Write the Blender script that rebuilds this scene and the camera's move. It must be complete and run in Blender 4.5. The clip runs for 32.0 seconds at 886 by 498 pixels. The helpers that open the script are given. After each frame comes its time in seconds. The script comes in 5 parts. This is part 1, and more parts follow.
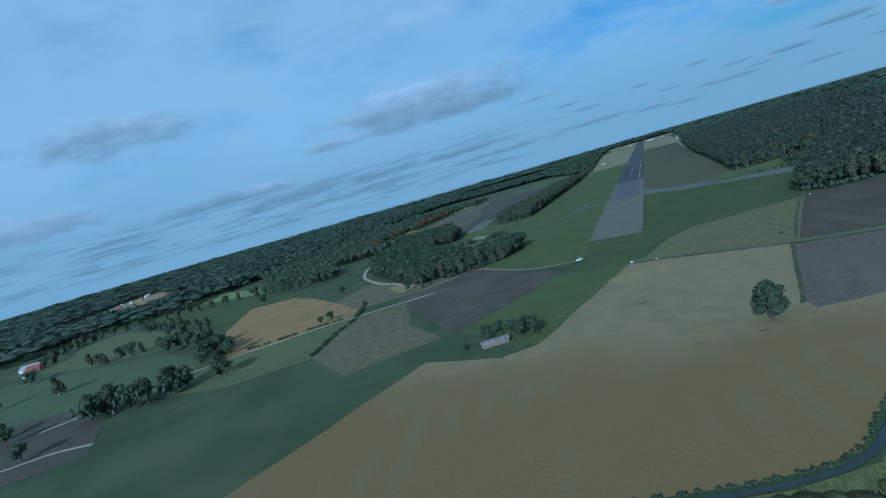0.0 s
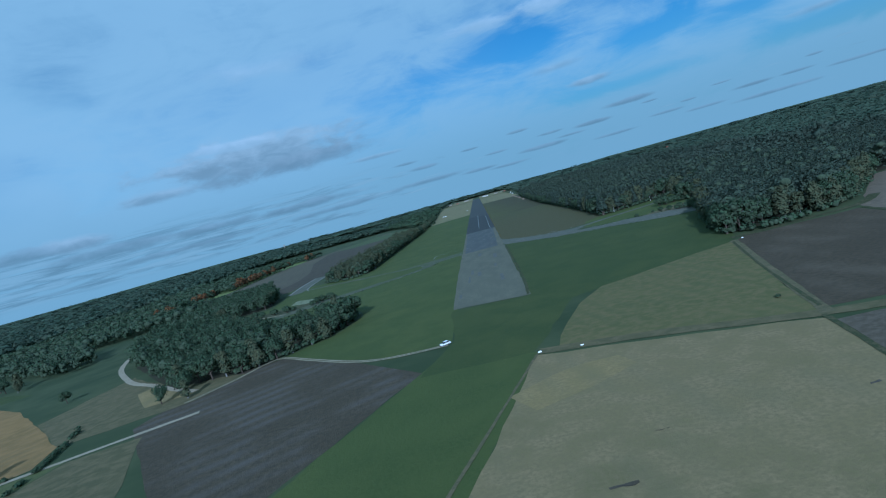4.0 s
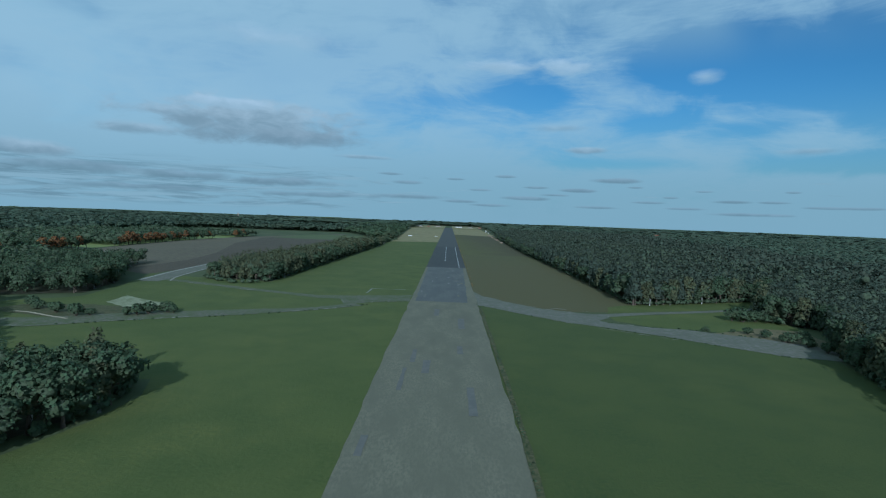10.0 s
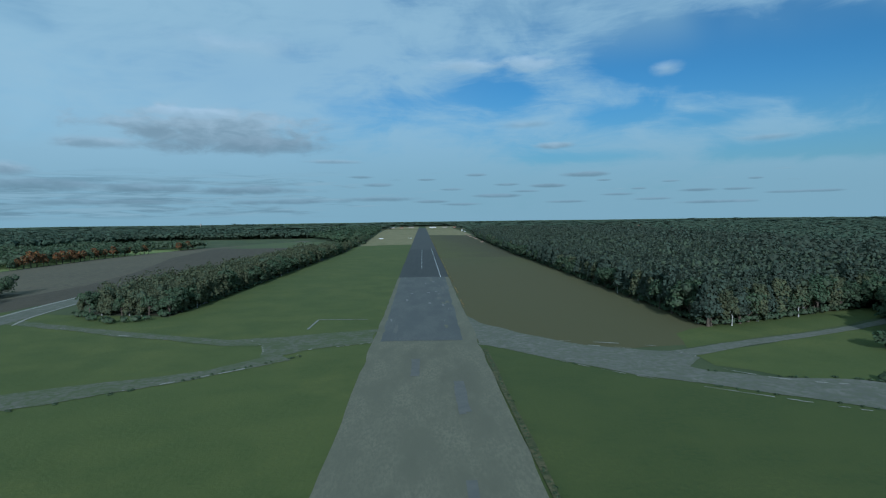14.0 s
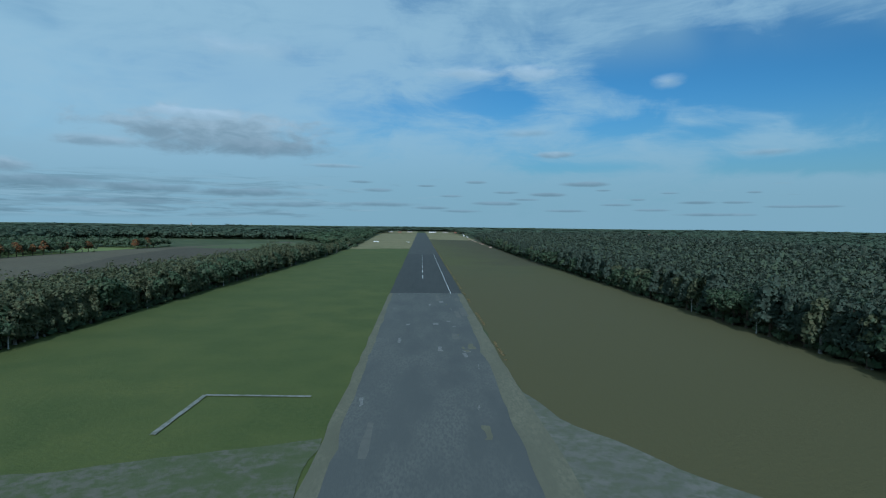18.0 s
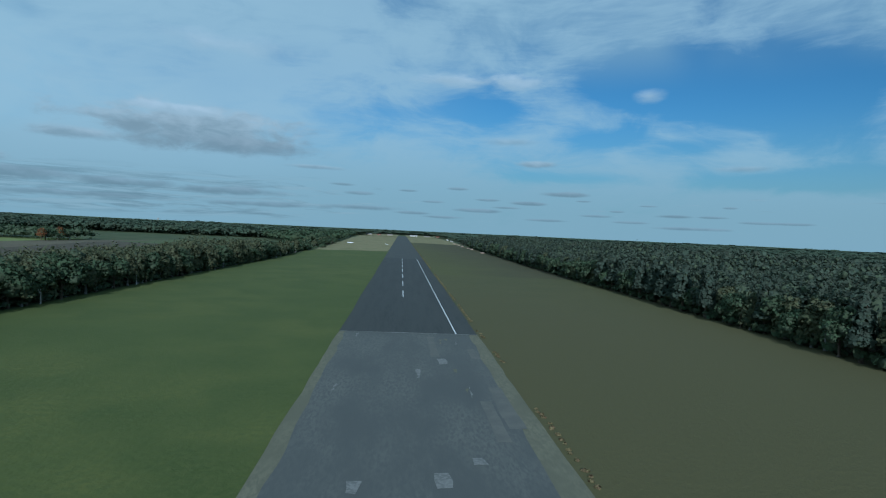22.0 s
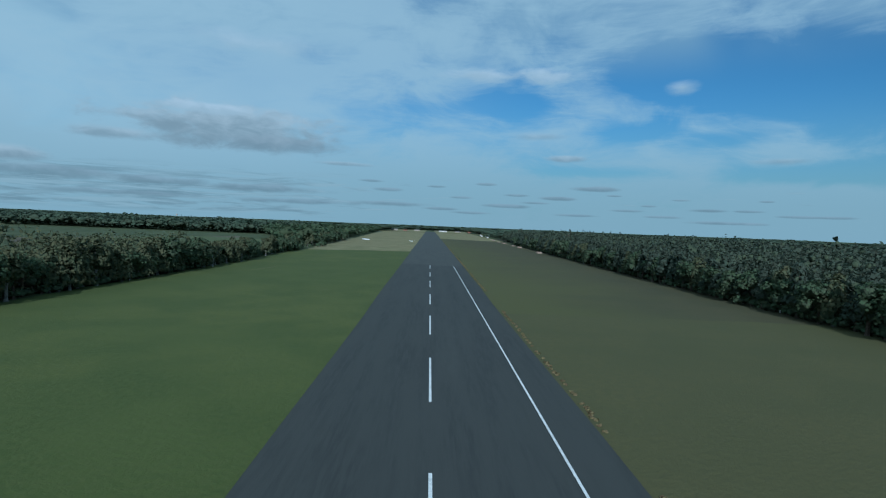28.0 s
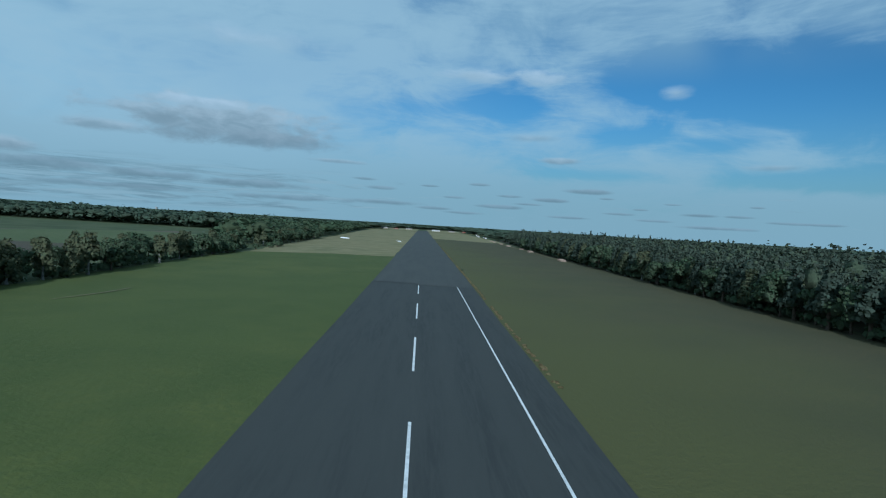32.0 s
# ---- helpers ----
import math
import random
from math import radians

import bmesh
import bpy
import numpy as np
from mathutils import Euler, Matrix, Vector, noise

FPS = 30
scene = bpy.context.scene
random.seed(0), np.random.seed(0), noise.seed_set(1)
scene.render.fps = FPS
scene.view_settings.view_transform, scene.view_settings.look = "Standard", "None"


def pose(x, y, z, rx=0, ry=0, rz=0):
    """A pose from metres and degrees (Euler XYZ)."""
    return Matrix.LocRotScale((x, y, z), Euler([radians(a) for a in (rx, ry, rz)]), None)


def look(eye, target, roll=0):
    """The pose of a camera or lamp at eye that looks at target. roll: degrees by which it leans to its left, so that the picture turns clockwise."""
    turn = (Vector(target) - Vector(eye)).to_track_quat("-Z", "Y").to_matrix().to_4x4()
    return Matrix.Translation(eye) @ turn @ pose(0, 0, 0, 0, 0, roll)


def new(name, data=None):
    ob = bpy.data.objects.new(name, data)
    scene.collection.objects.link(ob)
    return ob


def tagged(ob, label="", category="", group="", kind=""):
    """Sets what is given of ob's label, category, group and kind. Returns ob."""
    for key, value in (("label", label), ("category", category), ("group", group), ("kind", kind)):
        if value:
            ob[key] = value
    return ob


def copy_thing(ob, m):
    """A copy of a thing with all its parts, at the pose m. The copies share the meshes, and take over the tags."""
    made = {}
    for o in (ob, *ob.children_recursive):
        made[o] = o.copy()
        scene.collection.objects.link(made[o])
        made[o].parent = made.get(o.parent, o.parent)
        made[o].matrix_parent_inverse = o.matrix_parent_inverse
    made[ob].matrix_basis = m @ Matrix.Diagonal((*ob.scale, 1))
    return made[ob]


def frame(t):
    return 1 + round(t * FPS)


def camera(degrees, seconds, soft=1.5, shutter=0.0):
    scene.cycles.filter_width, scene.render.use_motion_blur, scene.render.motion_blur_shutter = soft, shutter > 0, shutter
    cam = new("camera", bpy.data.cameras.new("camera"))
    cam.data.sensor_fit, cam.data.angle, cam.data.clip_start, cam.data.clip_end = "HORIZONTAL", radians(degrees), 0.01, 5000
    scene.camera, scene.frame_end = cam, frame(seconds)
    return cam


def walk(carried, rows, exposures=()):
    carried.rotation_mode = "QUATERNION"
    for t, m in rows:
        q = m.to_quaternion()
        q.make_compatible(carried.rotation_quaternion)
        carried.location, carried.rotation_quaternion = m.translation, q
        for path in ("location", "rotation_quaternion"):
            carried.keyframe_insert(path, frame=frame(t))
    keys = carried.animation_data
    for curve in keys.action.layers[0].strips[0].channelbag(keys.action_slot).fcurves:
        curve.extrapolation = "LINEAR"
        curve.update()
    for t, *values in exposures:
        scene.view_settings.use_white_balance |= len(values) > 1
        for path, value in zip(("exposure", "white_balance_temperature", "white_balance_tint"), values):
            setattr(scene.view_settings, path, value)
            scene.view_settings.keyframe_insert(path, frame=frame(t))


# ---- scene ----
cam = camera(76.2, 32.0, soft=1.15)
PATH = [
    (0.0, pose(36.94, -434.50, 68.23, 83.79, 15.95, 19.96)),
    (0.5, pose(32.66, -416.34, 66.50, 84.11, 16.14, 17.47)),
    (1.0, pose(28.35, -398.19, 64.76, 84.58, 16.02, 15.47)),
    (1.5, pose(24.02, -380.03, 62.99, 84.51, 16.86, 13.09)),
    (2.0, pose(19.77, -361.87, 61.24, 84.18, 15.69, 10.37)),
    (2.5, pose(15.86, -343.71, 59.52, 84.27, 15.62, 7.79)),
    (3.0, pose(12.73, -325.56, 57.87, 83.69, 18.05, 4.39)),
    (3.5, pose(10.65, -307.40, 56.24, 84.15, 18.93, 3.90)),
    (5.5, pose(3.69, -241.94, 53.20, 86.47, -3.46, -0.45)),
    (6.0, pose(3.61, -226.53, 52.03, 86.27, -1.26, -0.78)),
    (6.5, pose(3.43, -210.91, 51.14, 85.84, -0.27, -1.00)),
    (7.0, pose(3.23, -195.09, 50.54, 86.81, -0.65, -0.23)),
    (7.5, pose(3.13, -179.15, 50.16, 87.89, -1.53, 0.80)),
    (8.0, pose(3.09, -163.15, 49.94, 87.61, -1.89, 1.15)),
    (8.5, pose(3.10, -147.18, 49.78, 87.37, -2.29, 1.17)),
    (9.0, pose(3.08, -131.30, 49.67, 87.42, -0.80, 0.98)),
    (9.5, pose(3.02, -115.59, 49.55, 86.91, -0.27, 1.07)),
    (10.0, pose(2.86, -100.22, 49.36, 86.91, -2.08, 0.62)),
    (10.5, pose(2.57, -85.28, 49.04, 87.18, -3.61, -0.44)),
    (11.0, pose(2.14, -70.66, 48.65, 87.14, -2.44, -1.51)),
    (11.5, pose(1.72, -56.15, 48.23, 86.42, -0.90, -1.35)),
    (12.0, pose(1.43, -41.63, 47.81, 86.16, 0.45, -0.78)),
    (12.5, pose(1.26, -26.91, 47.34, 86.04, 1.17, -1.01)),
    (13.0, pose(1.13, -11.76, 46.83, 86.22, -0.72, -1.48)),
    (13.5, pose(1.03, 3.97, 46.30, 86.58, -1.16, -1.31)),
    (14.0, pose(0.88, 20.28, 45.78, 86.99, 0.78, -2.13)),
    (14.5, pose(0.65, 37.03, 45.31, 87.40, 0.08, -2.66)),
    (16.5, pose(-0.12, 105.16, 40.59, 88.15, -3.08, -2.57)),
    (17.0, pose(-0.67, 123.42, 39.54, 87.71, -1.24, -2.83)),
    (17.5, pose(-1.21, 141.52, 38.33, 87.56, 0.23, -2.98)),
    (18.0, pose(-1.71, 159.52, 37.01, 87.65, -0.66, -2.24)),
    (18.5, pose(-2.20, 177.51, 35.69, 87.97, -3.02, -1.71)),
    (19.0, pose(-2.62, 195.55, 34.42, 87.21, -1.67, -1.89)),
    (19.5, pose(-2.94, 213.67, 33.25, 87.43, -0.25, -1.87)),
    (20.0, pose(-3.12, 231.86, 32.17, 87.82, 0.88, -2.31)),
    (20.5, pose(-3.13, 250.10, 31.21, 87.88, 1.41, -2.79)),
    (21.0, pose(-2.91, 268.36, 30.44, 87.91, 2.11, -3.95)),
    (21.5, pose(-2.48, 286.63, 29.85, 88.08, -0.61, -4.22)),
    (22.0, pose(-1.95, 304.89, 29.39, 88.27, -2.59, -4.20)),
    (22.5, pose(-1.41, 323.16, 29.03, 88.16, -2.04, -3.96)),
    (23.0, pose(-0.92, 341.43, 28.69, 88.16, -2.84, -3.19)),
    (23.5, pose(-0.45, 359.70, 28.40, 87.85, -3.86, -2.80)),
    (24.0, pose(-0.02, 377.96, 28.12, 87.69, -3.60, -3.24)),
    (24.5, pose(0.40, 396.20, 27.86, 87.67, -4.00, -3.67)),
    (25.0, pose(0.81, 414.44, 27.54, 87.60, -4.43, -3.45)),
    (25.5, pose(1.13, 432.68, 27.17, 87.62, -2.75, -3.68)),
    (27.5, pose(-1.12, 504.94, 25.53, 86.95, 0.32, -1.73)),
    (28.0, pose(-1.01, 522.76, 25.24, 87.72, -2.30, -1.32)),
    (28.5, pose(-0.94, 540.53, 24.99, 88.25, -4.31, -1.39)),
    (29.0, pose(-0.97, 558.27, 24.75, 87.71, -3.28, -1.84)),
    (29.5, pose(-1.15, 575.97, 24.50, 87.29, -2.49, -2.23)),
    (30.0, pose(-1.35, 593.65, 24.23, 86.94, 0.66, -2.69)),
    (30.5, pose(-1.48, 611.31, 24.00, 87.33, 1.61, -1.93)),
    (31.0, pose(-1.27, 628.96, 23.79, 87.69, -0.74, -0.40)),
    (31.5, pose(-0.67, 646.61, 23.56, 88.13, -2.17, -1.03)),
    (32.0, pose(0.15, 664.25, 23.34, 87.71, -3.45, -2.07)),
]
walk(cam, PATH, exposures=[(0.0, -0.05, 4200, 7), (3.5, -0.05, 4200, 7), (6.5, 0.0, 4500, 5), (12.0, 0.0, 4800, 5), (32.0, 0.0, 4850, 5)])

# ---- sky and sun ----
SUN_UP, SUN_AZ = 24.0, 182.0      # degrees above the horizon; clockwise from the runway's direction
world = bpy.data.worlds.new("sky")
scene.world = world
world.use_nodes = True
nt = world.node_tree


def link(a, b):
    b.id_data.links.new(a, b)


class Nodes:
    """Short spellings for shader nodes of one tree."""

    def __init__(self, tree):
        self.t = tree

    def add(self, kind):
        return self.t.nodes.new("ShaderNode" + kind)

    def put(self, sock, v):
        if isinstance(v, bpy.types.NodeSocket):
            self.t.links.new(v, sock)
        elif isinstance(v, (tuple, list)) and len(v) == 3 and sock.type == "RGBA":
            sock.default_value = (*v, 1)
        else:
            sock.default_value = v

    def math(self, op, a, b=0.0, c=None, clamp=False):
        n = self.add("Math")
        n.operation, n.use_clamp = op, clamp
        self.put(n.inputs[0], a)
        self.put(n.inputs[1], b)
        if c is not None:
            self.put(n.inputs[2], c)
        return n.outputs[0]

    def xyz(self, x, y, z=0.0):
        n = self.add("CombineXYZ")
        for s, v in zip(n.inputs, (x, y, z)):
            self.put(s, v)
        return n.outputs[0]

    def noise(self, vec, scale, detail=4.0, rough=0.55, distort=0.0):
        n = self.add("TexNoise")
        self.put(n.inputs["Vector"], vec)
        n.inputs["Scale"].default_value, n.inputs["Detail"].default_value = scale, detail
        n.inputs["Roughness"].default_value, n.inputs["Distortion"].default_value = rough, distort
        return n.outputs[0]

    def step(self, v, lo, hi, a=0.0, b=1.0):
        n = self.add("MapRange")
        n.interpolation_type = "SMOOTHSTEP"
        self.put(n.inputs[0], v)
        for i, x in ((1, lo), (2, hi), (3, a), (4, b)):
            self.put(n.inputs[i], x)
        return n.outputs[0]

    def mix(self, fac, a, b, blend="MIX"):
        n = self.add("Mix")
        n.data_type, n.blend_type = "RGBA", blend
        self.put(n.inputs[0], fac)
        self.put(n.inputs[6], a)
        self.put(n.inputs[7], b)
        return n.outputs[2]


def build_sky():
    N = Nodes(nt)
    bg = nt.nodes["Background"]
    sky = N.add("TexSky")
    sky.sky_type, sky.sun_disc = "NISHITA", False
    sky.sun_elevation, sky.sun_rotation = radians(SUN_UP), radians(SUN_AZ)
    sky.air_density, sky.dust_density, sky.ozone_density, sky.altitude = 1.0, 0.4, 2.0, 60
    co = N.add("TexCoord").outputs["Generated"]
    sep = N.add("SeparateXYZ")
    link(co, sep.inputs[0])
    x, y, z = sep.outputs
    az = N.math("MULTIPLY", N.math("ARCTAN2", x, y), 57.2958)
    el = N.math("MULTIPLY", N.math("ARCSINE", z), 57.2958)
    up = N.math("MAXIMUM", z, 0.0)
    col = N.mix(1.0, sky.outputs[0], SKY_GAIN, "MULTIPLY")
    # pale haze low in the sky and towards the west
    haze = N.step(el, 0.0, 13.0, 0.92, 0.0)
    col = N.mix(haze, col, HAZE)
    westmask = N.math("MULTIPLY", N.step(az, 14.0, -36.0, 0.0, 0.85), N.step(el, -1.0, 6.0, 0.3, 1.0))
    wn = N.noise(N.xyz(az, N.math("MULTIPLY", el, 1.8)), 0.06, 4, 0.5, 0.4)
    col = N.mix(N.math("MULTIPLY", westmask, N.step(wn, 0.22, 0.62)), col, VEIL)
    # an even veil high up
    top = N.math("MULTIPLY", N.step(el, 13.5, 19.0), N.step(N.noise(N.xyz(az, el), 0.05, 3, 0.5), 0.3, 0.6))
    col = N.mix(N.math("MULTIPLY", top, 0.6), col, HIGHVEIL)
    # a thin torn veil with blue gaps, drawn out and curling
    warp = N.noise(N.xyz(az, N.math("MULTIPLY", el, 1.6)), 0.035, 3, 0.5, 0.0)
    turn = N.math("MULTIPLY", N.math("SUBTRACT", warp, 0.5), 22.0)
    ca, ce = N.math("ADD", az, turn), N.math("MULTIPLY_ADD", turn, 0.55, N.math("MULTIPLY", el, 2.3))
    n1 = N.noise(N.xyz(ca, ce), 0.11, 8, 0.60, 0.5)
    n2 = N.noise(N.xyz(N.math("MULTIPLY", az, 0.8), ce), 0.045, 3, 0.5, 0.3)
    n5 = N.noise(N.xyz(N.math("MULTIPLY", ca, 0.5), N.math("MULTIPLY", ce, 1.3)), 0.42, 5, 0.62, 0.8)
    gap = None
    for a0, e0, w, h, depth in GAPS:
        dx = N.math("DIVIDE", N.math("SUBTRACT", az, a0), w)
        dy = N.math("DIVIDE", N.math("SUBTRACT", el, e0), h)
        q = N.math("MULTIPLY", N.math("POWER", 2.718, N.math("MULTIPLY", N.math("MULTIPLY_ADD", dx, dx, N.math("MULTIPLY", dy, dy)), -1.0)), depth)
        gap = q if gap is None else N.math("ADD", gap, q)
    fill = N.math("ADD", N.step(az, 18.0, -18.0, 0.0, 0.10), N.step(el, 9.0, 3.0, 0.0, 0.16))
    veil = N.math("ADD", N.math("MULTIPLY_ADD", n1, 0.62, N.math("MULTIPLY", n2, 0.34)), N.math("MULTIPLY", n5, 0.16))
    cir = N.step(N.math("SUBTRACT", N.math("ADD", veil, fill), gap), 0.40, 0.68)
    col = N.mix(N.math("MULTIPLY", cir, 0.80), col, N.mix(N.step(el, 2.0, 11.0), CIRRUSLOW, CIRRUS))
    # the soft streets of flat cumulus near the horizon
    n3 = N.noise(N.xyz(az, N.math("MULTIPLY", el, 10.0)), 0.17, 4, 0.55, 0.3)
    n4 = N.noise(N.xyz(N.math("MULTIPLY", az, 0.5), N.math("MULTIPLY", el, 9.0)), 0.30, 5, 0.6, 0.4)
    west = N.step(az, 8.0, -26.0, -0.10, 0.045)
    fld = N.math("ADD", N.math("ADD", N.math("MULTIPLY", n3, 0.55), N.math("MULTIPLY", n4, 0.45)), west)
    low = N.step(fld, 0.475, 0.56)
    low = N.math("MULTIPLY", low, N.math("MULTIPLY", N.step(el, 0.2, 0.9), N.step(el, 5.2, 3.2)))
    shade = N.mix(N.step(n4, 0.38, 0.62), LOWDARK, LOWLIGHT)
    col = N.mix(N.math("MULTIPLY", low, 0.72), col, shade)
    # single cumulus clouds
    edge = N.noise(N.xyz(az, N.math("MULTIPLY", el, 2.4)), 0.27, 6, 0.58, 0.3)
    puff = N.noise(N.xyz(az, N.math("MULTIPLY", el, 2.4)), 0.42, 4, 0.55, 0.4)
    for a0, e0, w, h, soft, weight, rag, tones in CLOUDS:
        dx = N.math("DIVIDE", N.math("SUBTRACT", az, a0), w)
        dy = N.math("DIVIDE", N.math("SUBTRACT", el, e0), h)
        r = N.math("SQRT", N.math("ADD", N.math("MULTIPLY", dx, dx), N.math("MULTIPLY", dy, dy)))
        m = N.math("ADD", N.math("SUBTRACT", 1.0, r), N.math("MULTIPLY", N.math("SUBTRACT", edge, 0.5), rag))
        m = N.math("MULTIPLY", N.step(m, 0.0, soft), weight)
        body = N.math("ADD", dy, N.math("MULTIPLY", N.math("SUBTRACT", puff, 0.5), 2.2))
        col = N.mix(m, col, N.mix(N.step(body, -0.6, 1.0), *tones))
    # below the horizon the world carries on as dull land
    col = N.mix(N.step(el, -0.2, -1.2), col, (0.5, 0.7, 0.6))
    col = N.mix(1.0, col, (1.05, 1.0, 0.95), "MULTIPLY")
    link(col, bg.inputs[0])
    bg.inputs[1].default_value = 0.1


# radiance of the parts of the sky, in tenths
SKY_GAIN = (0.36, 0.585, 0.66)
HAZE = (2.05, 3.25, 3.4)
VEIL = (3.75, 5.1, 5.3)
HIGHVEIL = (2.9, 4.1, 4.4)
CIRRUS, CIRRUSLOW = (3.6, 4.8, 5.05), (2.75, 3.9, 4.1)
LOWDARK, LOWLIGHT = (1.5, 2.15, 2.3), (3.0, 4.0, 4.1)
GREYLIT = ((2.3, 2.95, 3.1), (4.1, 4.8, 4.85))
GREYLOW = ((1.8, 2.5, 2.65), (2.7, 3.5, 3.7))
GREYDARK = ((2.0, 2.65, 2.85), (3.0, 3.65, 3.8))
CREAM = ((3.7, 4.6, 4.8), (4.7, 5.5, 5.7))
# azimuth, elevation, half width, half height, softness, weight, raggedness, tones
CLOUDS_WEST = [
    (-19.2, 8.5, 11.5, 2.5, 0.6, 0.90, 1.7, GREYLIT),
    (-24.5, 8.7, 6.5, 0.9, 0.7, 0.75, 1.6, GREYLIT),
    (-21.5, 10.0, 4.6, 0.65, 0.7, 0.85, 1.5, CREAM),
    (-15.0, 7.2, 8.2, 1.15, 0.7, 0.80, 1.5, GREYDARK),
    (-28.5, 7.0, 4.0, 0.75, 0.7, 0.75, 1.5, GREYLIT),
    (-48.2, 12.2, 8.4, 2.1, 0.7, 0.85, 1.8, GREYLIT),
    (-56.0, 6.0, 8.0, 1.5, 0.6, 0.8, 1.8, GREYLIT),
    (-36.5, 4.5, 3.6, 0.85, 0.6, 0.85, 1.4, GREYLIT),
    (-41.5, 4.4, 6.0, 0.75, 0.6, 0.85, 1.6, GREYLOW),
    (-34.0, 3.3, 7.5, 0.70, 0.7, 0.85, 1.5, GREYLOW),
    (-25.5, 3.2, 6.5, 0.55, 0.7, 0.85, 1.5, GREYLOW),
    (-16.5, 3.0, 7.0, 0.52, 0.7, 0.85, 1.5, GREYLOW),
    (-29.0, 1.9, 9.5, 0.30, 0.7, 0.75, 1.4, GREYLOW),
    (-13.0, 1.9, 7.5, 0.32, 0.7, 0.80, 1.4, GREYLOW),
    (-4.0, 2.1, 4.4, 0.32, 0.7, 0.85, 1.3, GREYLOW),
    (-4.4, 3.5, 2.0, 0.24, 0.7, 0.8, 1.2, GREYLOW),
    (-6.2, 4.3, 1.6, 0.18, 0.7, 0.75, 1.2, GREYLOW),
    (-9.0, 5.8, 3.4, 0.28, 0.7, 0.65, 1.3, GREYLIT),
    (-17.0, 16.2, 8.0, 1.3, 1.2, 0.65, 1.5, CREAM),
]
CLOUDS_EAST = [
    (5.2, 14.9, 5.2, 0.85, 0.8, 0.85, 1.6, CREAM),
    (11.0, 14.9, 4.2, 0.95, 0.8, 0.85, 1.5, CREAM),
    (23.6, 13.5, 1.9, 0.80, 1.0, 0.75, 1.2, CREAM),
    (13.5, 7.1, 2.4, 0.42, 0.7, 0.75, 1.2, GREYLIT),
    (10.5, 9.2, 3.6, 0.50, 1.0, 0.45, 1.3, GREYLIT),
    (16.0, 4.2, 2.9, 0.34, 0.6, 0.9, 1.1, GREYLOW),
    (12.7, 3.2, 2.4, 0.24, 0.6, 0.9, 1.1, GREYLOW),
    (7.5, 2.3, 3.2, 0.24, 0.6, 0.85, 1.1, GREYLOW),
    (10.5, 2.7, 1.8, 0.16, 0.6, 0.85, 1.0, GREYLOW),
    (5.5, 4.4, 1.3, 0.18, 0.6, 0.8, 1.0, GREYLOW),
    (3.0, 3.0, 1.6, 0.16, 0.6, 0.8, 1.0, GREYLOW),
    (19.0, 2.2, 2.0, 0.15, 0.6, 0.8, 1.0, GREYLOW),
    (21.2, 2.7, 0.9, 0.12, 0.6, 0.8, 0.9, GREYLOW),
    (26.3, 2.4, 2.2, 0.22, 0.6, 0.9, 1.0, GREYLOW),
    (28.0, 1.3, 4.0, 0.20, 0.6, 0.85, 1.1, GREYLOW),
    (31.0, 3.3, 0.8, 0.12, 0.6, 0.8, 0.9, GREYLOW),
    (8.5, 3.4, 1.6, 0.16, 0.6, 0.8, 1.0, GREYLOW),
    (14.5, 1.6, 2.6, 0.16, 0.6, 0.8, 1.0, GREYLOW),
    (18.0, 3.6, 1.0, 0.12, 0.6, 0.8, 1.0, GREYLOW),
    (22.5, 1.7, 2.2, 0.15, 0.6, 0.8, 1.0, GREYLOW),
    (24.0, 3.3, 1.0, 0.1, 0.6, 0.8, 1.0, GREYLOW),
    (29.5, 2.4, 1.6, 0.14, 0.6, 0.8, 1.0, GREYLOW),
    (33.5, 2.0, 2.0, 0.14, 0.6, 0.8, 1.0, GREYLOW),
    (1.0, 1.8, 2.4, 0.2, 0.6, 0.8, 1.0, GREYLOW),
    (0.5, 4.0, 1.2, 0.14, 0.6, 0.8, 1.0, GREYLOW),
    (4.2, 1.5, 2.6, 0.18, 0.6, 0.8, 1.0, GREYLOW),
    (36.0, 2.0, 1.8, 0.15, 0.6, 0.8, 1.0, GREYLOW),
    (32.0, 6.8, 3.2, 0.40, 0.9, 0.5, 1.2, GREYLIT),
]
# azimuth, elevation, half width, half height and depth of the blue gaps in the veil
GAPS = [
    (25.0, 15.0, 5.5, 2.6, 0.36), (35.5, 13.6, 6.0, 3.0, 0.38), (8.5, 12.4, 4.5, 1.4, 0.26), (33.5, 5.6, 6.0, 0.9, 0.34), (40.0, 6.0, 3.5, 1.2, 0.28),
    (19.0, 9.6, 4.0, 0.9, 0.20), (2.5, 11.6, 5.0, 1.2, 0.16), (16.0, 5.9, 6.5, 0.6, 0.22), (27.5, 8.8, 3.5, 0.7, 0.20), (-33.0, 8.5, 5.0, 2.6, 0.16), (-6.0, 10.8, 5.0, 2.2, 0.14),
    (-38.0, 18.0, 8.0, 2.5, 0.12),
]
CLOUDS = CLOUDS_WEST + CLOUDS_EAST
build_sky()

sun = new("sun", bpy.data.lights.new("sun", "SUN"))
sun.data.energy, sun.data.angle, sun.data.color = 3.8, radians(0.53), (0.98, 0.92, 0.84)
a, e = radians(SUN_AZ), radians(SUN_UP)
sun.matrix_world = look((900 * math.sin(a) * math.cos(e), 900 * math.cos(a) * math.cos(e), 900 * math.sin(e)), (0, 0, 0))


